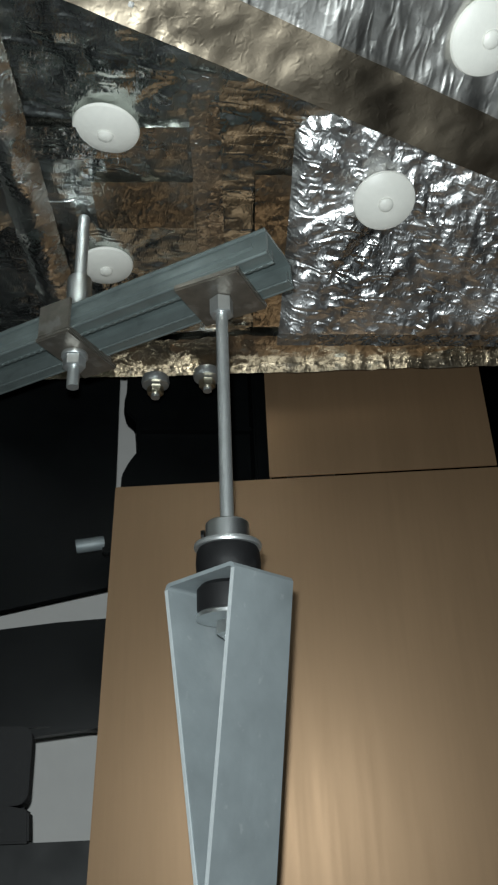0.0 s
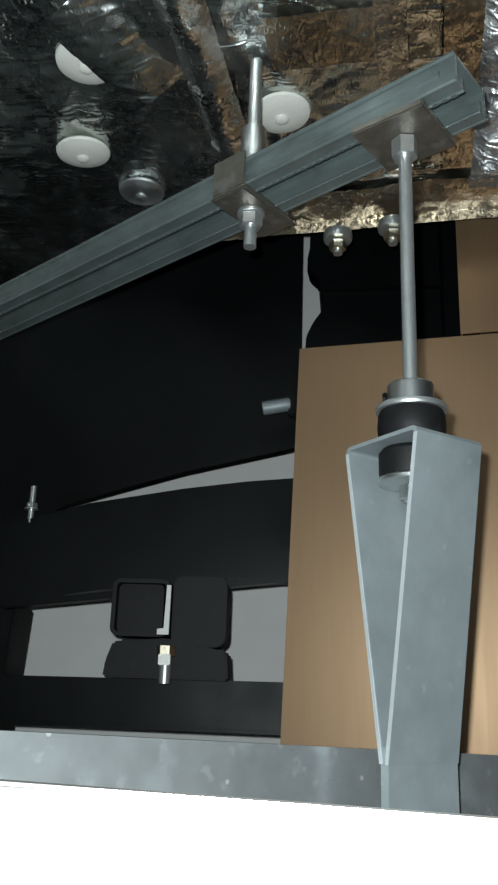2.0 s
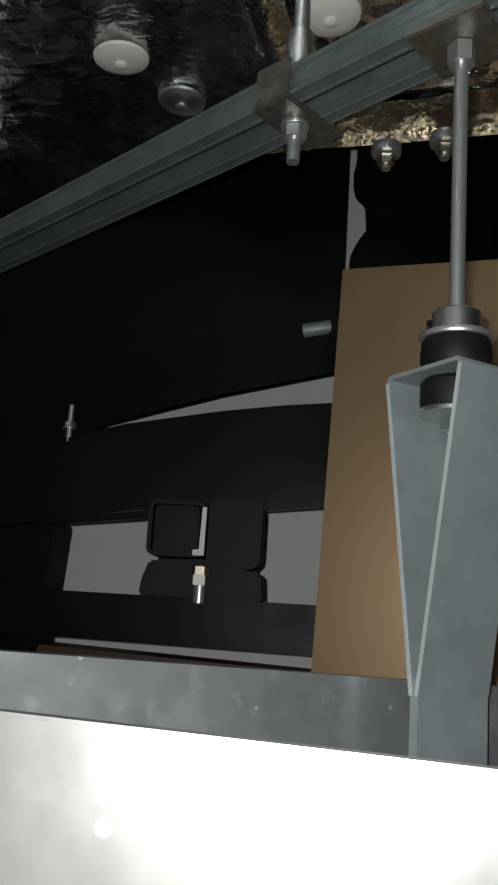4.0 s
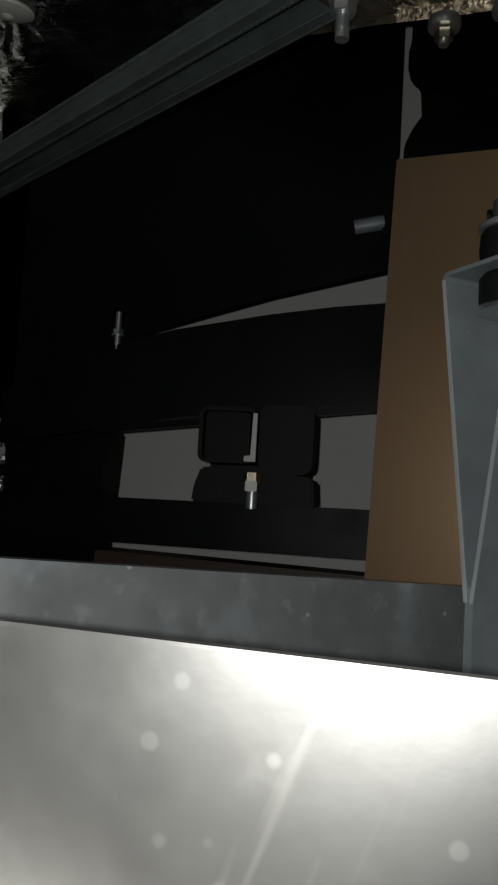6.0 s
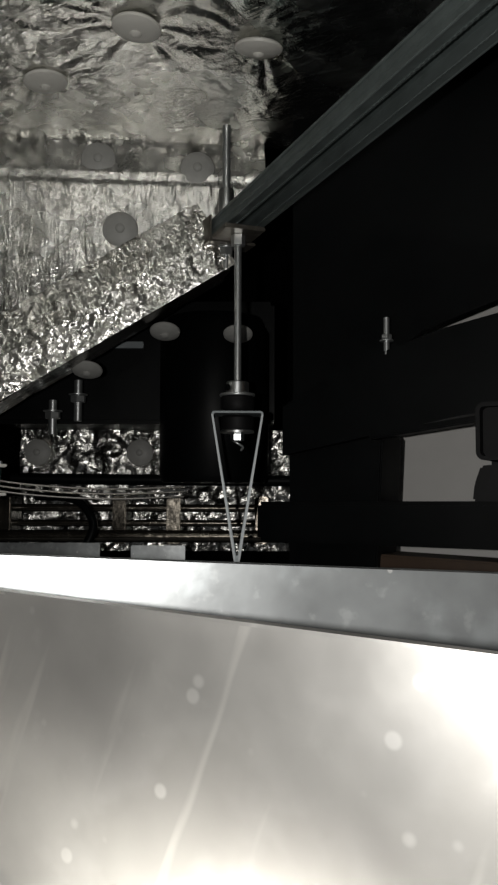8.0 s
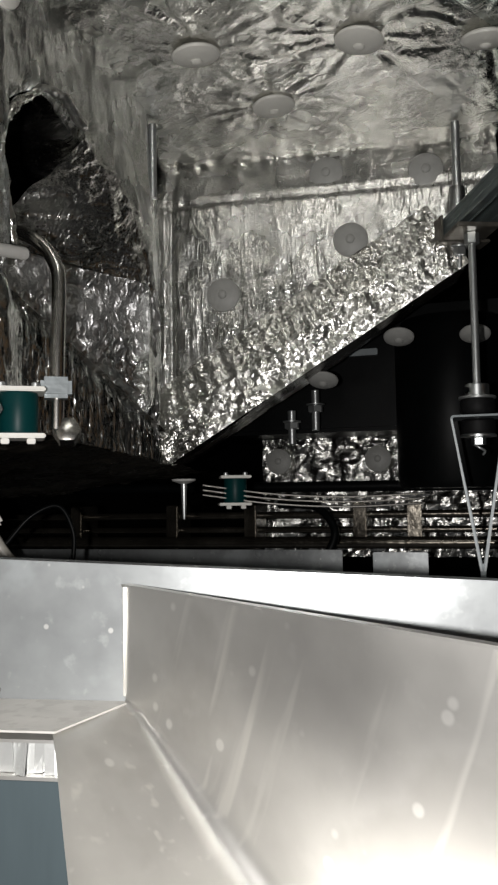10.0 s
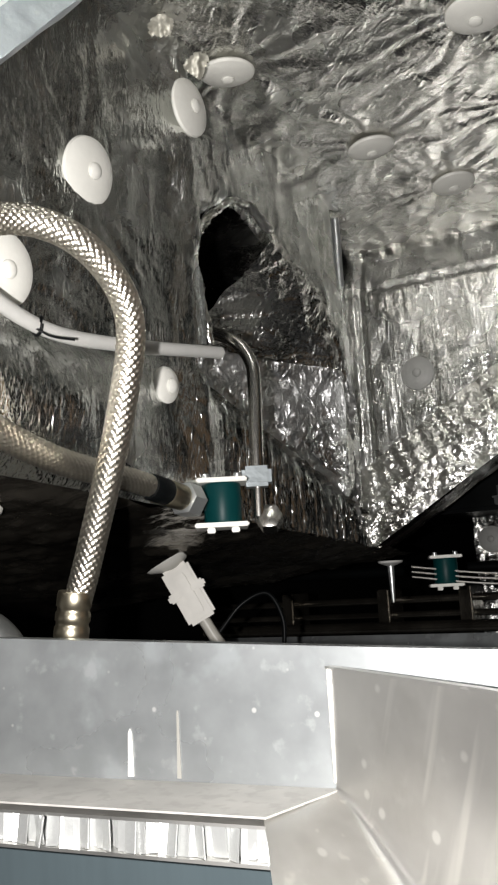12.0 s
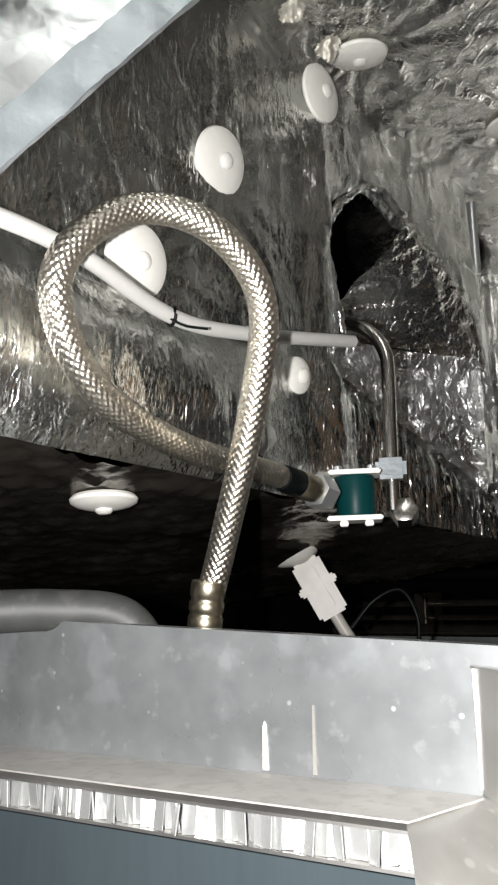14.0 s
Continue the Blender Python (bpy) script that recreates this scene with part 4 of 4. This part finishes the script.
sheet = part("bent_sheet", near_sheet(), near)
part("cut_edge", box("cut_edge", (-0.2735, 0.1866, -0.0725), (-0.2726, 0.1884, -0.0268), ALU, 0.0003), sheet, "bright cut end of the sheet")
part("top_edge", prism("top_edge", [(-0.2725, -0.0266), (0.5, -0.0494), (0.5, -0.0506), (-0.2725, -0.0276)], 0.0040, ALU, pose(0, 0.1855, 0)), sheet)

# honeycomb panel under the flange
hm = Matrix((uu, un, Vector((0, 0, 1)))).transposed().to_4x4()
hm.translation = un * 0.271 + Vector((0, 0, -0.0779))
hc = thing("honeycomb_panel", hm, "aluminium honeycomb panel with its cut core edge showing", "panel")
part("top_skin", box("top_skin", (-0.7, 0.0, -0.0012), (-0.110, 0.3, 0.0), ALU, 0), hc)
part("bottom_skin", box("bottom_skin", (-0.7, 0.0, -0.0145), (-0.110, 0.3, -0.0132), ALU, 0), hc)
part("core_back", box("core_back", (-0.7, 0.008, -0.0132), (-0.110, 0.010, -0.0012), HONEY, 0), hc)
cell = prism("core_cell", [(0, 0), (0.005, 0.0), (0.0058, -0.0003), (0.0058, -0.0117), (0.0, -0.012)], 0.0006, HONEY)
for k in range(121):
    ob = part("core_cell", cell, hc)
    a = random.choice((-34, -20, -6, 8, 22, 36)) + random.uniform(-8, 8)
    ob.matrix_basis = pose(-0.557 + k * 0.0037, 0.002 + random.uniform(0, 0.002), -0.0012, random.uniform(-10, 10), 0, a)

door = solo("hatch_door", box("hatch_door", (-0.6, 0.05, -0.75), (-0.05, 0.058, -0.03), BLUE_GREY, 0.002), "blue-grey lacquered hatch door hanging open below the panel", "hatch door", m=hm)

# ---- hose, pipe, valve, cables ----
hose_keys = [(-0.441, 0.128, -0.03), (-0.441, 0.128, -0.012), (-0.428, 0.137, 0.033), (-0.393, 0.145, 0.109), (-0.373, 0.142, 0.156), (-0.362, 0.113, 0.185), (-0.362, 0.075, 0.191),
             (-0.357, 0.042, 0.165), (-0.363, 0.036, 0.136), (-0.385, 0.06, 0.102), (-0.429, 0.115, 0.085), (-0.485, 0.187, 0.081), (-0.51, 0.23, 0.074)]
hose = thing("braided_hose", (0, 0, 0), "looped stainless-steel braided hose with crimped ends", "hose")
part("core", tube("core", hose_keys, 0.0066, BRACKET, 14, 14), hose)


def braid(keys, r, count, pitch, n, segs=84):
    """A woven sleeve: strands of two families cross over and under."""
    fr = frames_along(curve_points(keys, n))
    verts, faces, s, last = [], [], 0.0, fr[0][0]
    for i, (p, a, b) in enumerate(fr):
        s += (p - last).length
        last = p
        for k in range(segs):
            t = 2 * math.pi * k / segs
            fa, fb = count * k / segs + s / pitch, count * k / segs - s / pitch
            ca, cb = fa - math.floor(fa), fb - math.floor(fb)
            if (math.floor(fa) + math.floor(fb)) % 2:
                ca, cb = cb, ca
            hh = math.sin(math.pi * ca) ** 0.6 * math.sin(math.pi * cb) ** 0.7
            verts.append(p + (r + 0.0008 * hh) * (math.cos(t) * a + math.sin(t) * b))
        if i:
            o = len(verts) - 2 * segs
            faces += [(o + k, o + (k + 1) % segs, o + segs + (k + 1) % segs, o + segs + k) for k in range(segs)]
    return mesh_of("braid_sleeve", verts, faces, BRAID, True)


part("braid_sleeve", braid(hose_keys[1:], 0.0073, 12, 0.0046, 96), hose, "woven silver wire braid")
part("base_ferrule", lathe("base_ferrule", [(0.0092, 0), (0.0098, 0.001), (0.0098, 0.006), (0.0091, 0.007), (0.0091, 0.009), (0.0098, 0.010), (0.0098, 0.014), (0.0091, 0.015), (0.0091, 0.017), (0.0098, 0.018), (0.0098, 0.024), (0.0092, 0.026)], BRASS, 28, pose(-0.4395, 0.1285, -0.015, -4, 8, 0)), hose, "crimped brassy ferrule")
e0, e1 = Vector(hose_keys[-2]), Vector(hose_keys[-1])
fm = facing(e1 - (e1 - e0).normalized() * 0.03, e1 - e0)
part("dark_sleeve", lathe("dark_sleeve", [(0.0085, -0.006), (0.0092, -0.004), (0.0092, 0.012), (0.0085, 0.013)], BLACK, 24, fm), hose, "dark end sleeve")
part("end_ferrule", lathe("end_ferrule", [(0.0088, 0.013), (0.0094, 0.014), (0.0094, 0.03), (0.0085, 0.031)], BRASS, 24, fm), hose, "crimped brassy ferrule")
part("union_nut", hexagon("union_nut", 0.0125, 0.031, 0.046, ZINC, fm), hose, "bright union nut")

va = turned(-0.530, 0.273, 0.071, 0.46, 0.888)
valve = thing("valve_block", va, "small teal valve block with white clip plates", "valve")
vbody = part("body", lathe("body", [(0.0135, -0.014), (0.0142, -0.012), (0.0142, 0.014), (0.0135, 0.016)], TEAL, 32), valve)
part("top_plate", box("top_plate", (-0.019, -0.016, 0.016), (0.019, 0.016, 0.0195), WHITE_PLASTIC, 0.001), valve, "white plastic top plate")
vplate = part("bottom_plate", box("bottom_plate", (-0.021, -0.016, -0.0175), (0.019, 0.016, -0.014), WHITE_PLASTIC, 0.001), valve, "white plastic bottom plate")
for x in (-0.009, 0.009):
    part("foot", box("foot", (x - 0.003, -0.012, -0.0215), (x + 0.003, -0.004, -0.0175), WHITE_PLASTIC, 0.0006), vplate)
for x in (-0.012, 0.012):
    part("clip_bolt", lathe("clip_bolt", [(0.003, 0.0195), (0.003, 0.023), (0.002, 0.0238)], ZINC, 14, pose(x, -0.004, 0)), valve)
pipe = thing("bent_pipe", (0, 0, 0), "bent stainless-steel pipe rising out of the valve fitting", "pipe")
part("pipe_run", tube("pipe_run", [(-0.62, 0.275, 0.225), (-0.590, 0.284, 0.225), (-0.570, 0.293, 0.221), (-0.550, 0.303, 0.208), (-0.538, 0.309, 0.188), (-0.535, 0.309, 0.165), (-0.532, 0.306, 0.12), (-0.530, 0.304, 0.062)], 0.0055, STEEL, 16, 8), pipe)
part("grey_clip", box("grey_clip", (-0.012, -0.009, -0.008), (0.011, 0.009, 0.008), GALV, 0.003, turned(-0.528, 0.303, 0.093, 0.46, 0.888)), pipe, "grey plastic clip")
part("elbow_nut", hexagon("elbow_nut", 0.0105, -0.012, 0.002, STEEL, turned(-0.523, 0.309, 0.062, 0.5, 0.8) @ pose(0, 0, 0, 70, 0, 0)), pipe, "bright elbow nut")

cab = thing("white_cable", (0, 0, 0), "white sheathed cable clipped along the foil wall", "cable")
part("sheath", tube("sheath", [(-0.335, -0.05, 0.165), (-0.349, -0.007, 0.172), (-0.359, 0.008, 0.176), (-0.386, 0.051, 0.173), (-0.431, 0.109, 0.162), (-0.461, 0.165, 0.166), (-0.509, 0.266, 0.184)], 0.0046, CABLE, 14, 10), cab)
tie = thing("cable_tie", (-0.431, 0.109, 0.162), "thin black cable tie round the white cable", "cable tie")
part("loop", tube("loop", [(0.0052 * math.cos(k * 0.7854), 0.001 * math.sin(k), 0.0055 * math.sin(k * 0.7854)) for k in range(9)], 0.0011, BLACK, 8, 4), tie)
part("tail", tube("tail", [(0.004, -0.002, -0.003), (0.008, 0.006, -0.008), (0.012, 0.018, -0.010)], 0.0008, BLACK, 6, 5), tie)

pl = Matrix.Translation((-0.735, 0.335, 0.008)) @ pose(0, 0, 0, 0, 0, 62) @ pose(0, 0, 0, 0, -28, 0)
plug = thing("cable_plug", pl, "pale translucent plastic cable connector hanging from the soffit", "connector")
pshell = part("shell", box("shell", (-0.015, -0.011, -0.03), (0.015, 0.011, 0.03), PLUG, 0.003), plug)
part("collar", box("collar", (-0.02, -0.014, -0.002), (0.02, 0.014, 0.007), PLUG, 0.002), pshell)
part("latch", box("latch", (-0.006, -0.016, -0.022), (0.006, -0.011, 0.02), PLUG, 0.001), pshell)
part("cup", lathe("cup", [(0.008, 0.028), (0.024, 0.036), (0.026, 0.038)], WHITE_PLASTIC, 24), plug)
part("lead", tube("lead", [(0, 0, -0.03), (0.002, 0, -0.06), (0.012, 0, -0.1)], 0.006, PLUG, 10), plug)
lead = thing("black_lead", (0, 0, 0), "thin black lead looping off the connector", "cable")
part("loop", tube("loop", [(-0.70, 0.35, -0.03), (-0.69, 0.37, -0.005), (-0.675, 0.39, 0.004), (-0.665, 0.40, -0.02), (-0.665, 0.40, -0.05)], 0.0022, BLACK, 8), lead)

washer_at(facing(Vector((-0.515, 0.085, 0.066)), (0.1, 0, -1)), "soffit washers", 0.022, "white nylon washer under the dark soffit")
tb = thing("grey_conduit", (0, 0, 0), "flattened grey conduit lying behind the hatch upstand", "conduit")
part("run", tube("run", [(-0.462, -0.12, -0.004), (-0.461, 0.0, -0.003), (-0.459, 0.05, -0.003), (-0.453, 0.085, -0.008), (-0.448, 0.102, -0.03)], 0.0115, CONDUIT, 20, 10), tb)

# near foil duct at the hatch side
nd_u = (Vector((-0.335, 0.098, 0.292)) - Vector((-0.319, 0.006, 0.174))).normalized()
nd_v = Vector((-0.2, -0.75, 0.6))
nd = basis(Vector((-0.319, 0.006, 0.174)) - nd_u * 0.15, nd_u, nd_v)
ndt = thing("silver_duct", (0, 0, 0), "smooth silver-taped duct beside the hatch", "duct")
part("wrap", foil_sheet("wrap", nd, 0.5, 0.28, FOIL_SOFT, None, (), 0.0025, 16, 0.005, None, (0.7, 1)), ndt)
ndb = nd.copy()
ndb.translation = nd.translation + nd.col[2].to_3d() * 0.003
part("edge_tape", foil_sheet("edge_tape", ndb, 0.5, 0.020, GALV, None, (), 0.0018, 30, 0.004), ndt, "bluish tape along the duct edge")

# ---- far side: black housing, foil wall, rods ----
far_m = turned(-0.95, 1.01, 0, 0.866, 0.5)
farw = thing("wall_foil_far", far_m, "distant sparkling foil wall below a black housing", "insulation", kind="structure")
fmx = Matrix(((1, 0, 0, -0.06), (0, 0, -1, 0), (0, 1, 0, -0.09), (0, 0, 0, 1)))
part("foil_facing", foil_sheet("foil_facing", fmx, 0.52, 0.2, FOIL_DARK, None, [(0.03, 0.162), (0.2, 0.162), (0.36, 0.162)], 0.008, 34, 0.004), farw)
for x in (-0.03, 0.14, 0.30):
    washer_at(far_m @ pose(x, -0.004, 0.072, 90, 0, 0), "far washers", 0.022, "dull washer on the distant foil wall", DULL)
hous = thing("black_housing", far_m, "large black housing above the distant foil wall", "housing")
part("body", box("body", (-0.5, -0.12, 0.11), (0.36, 0.1, 0.30), BLACK, 0.006), hous)
part("drum", lathe("drum", [(0.075, 0.02), (0.08, 0.03), (0.08, 0.24), (0.07, 0.26)], BLACK, 32, pose(0.27, -0.16, 0)), hous)
part("edge_strip", box("edge_strip", (-0.02, -0.128, 0.225), (0.16, -0.12, 0.235), GALV, 0.001), hous, "grey edge strip")
for x, y, z, ln in ((-0.793, 0.887, 0.168, 0.060), (-0.819, 0.863, 0.138, 0.050)):
    bolt_down("hanging_bolt", Matrix.Translation((x, y, z)), "zinc bolt with a nut hanging before the black housing", length=ln, r=0.006)
fr = thing("pipe_rack", far_m, "dark rack of thin pipes in front of the far foil", "pipe rack")
for k, (z, r) in enumerate(((-0.018, 0.006), (-0.04, 0.005), (-0.058, 0.009))):
    part("rail", tube("rail", [(-0.5, -0.1 - 0.03 * k, z), (0.5, -0.1 - 0.03 * k, z)], r, DARK_SHEET, 10, 0), fr)
part("upper_rail", tube("upper_rail", [(-0.5, -0.06, 0.031), (0.0, -0.06, 0.027), (0.5, -0.06, 0.024)], 0.009, BLACK, 12, 4), fr, "black lagged upper pipe")
for x in (-0.35, -0.18, -0.05, 0.12, 0.2, 0.33):
    part("clip", box("clip", (x, -0.15, -0.07), (x + 0.02, -0.09, 0.0), DARK_SHEET, 0.002), fr)
part("black_hose", tube("black_hose", [(0.02, -0.2, 0.0), (0.08, -0.22, -0.005), (0.11, -0.24, -0.04), (0.09, -0.25, -0.08), (0.06, -0.25, -0.085)], 0.006, BLACK, 10), fr, "thin black bent hose")
tray = thing("far_tray", far_m, "pale metal tray edge beyond the hatch upstand", "tray")
part("front", box("front", (-0.4, -0.30, -0.115), (0.13, -0.296, -0.060), ALU_DARK, 0.001), tray)
part("end_piece", box("end_piece", (0.17, -0.30, -0.115), (0.24, -0.296, -0.063), ALU_DARK, 0.001), tray)
post = thing("grey_post", (-0.478, 0.985, -0.12), "short grey metal post beside the black frame", "post")
part("body", box("body", (-0.016, -0.012, 0), (0.016, 0.012, 0.125), GALV, 0.002), post)

far_valve = copy_thing(valve, turned(-0.738, 0.674, 0.018, 0.6, 0.8))
tagged(far_valve, "second teal valve block in the shade below the brace", "valve")
drain = thing("drain_nipple", (-0.66, 0.53, 0.028), "small clear drain nipple under the dark soffit", "drain")
part("flange", lathe("flange", [(0.004, -0.003), (0.012, 0.0), (0.013, 0.002)], CABLE, 20), drain)
part("stem", lathe("stem", [(0.0014, -0.04), (0.0022, -0.03), (0.0034, -0.003)], ZINC, 14), drain)
for k in range(3):
    wire = thing("thin_wire", (0, 0, 0), "thin bare wire sagging below the brace", "wire", "thin wires")
    z = 0.018 - 0.006 * k
    part("strand", tube("strand", [(-0.76, 0.64, z + 0.008), (-0.70, 0.70, z - 0.004), (-0.63, 0.76, z - 0.009), (-0.56, 0.82, z - 0.006)], 0.0013, STEEL, 6, 8), wire)
for k, (x, y, z) in enumerate(((-0.62, 0.86, 0.238), (-0.70, 0.80, 0.185), (-0.55, 0.93, 0.24))):
    washer_at(facing(Vector((x, y, z - 0.02)), (0.2, -0.35, -0.9)), "brace washers", 0.02, "dusty washer on the dark underside of the brace", DULL)
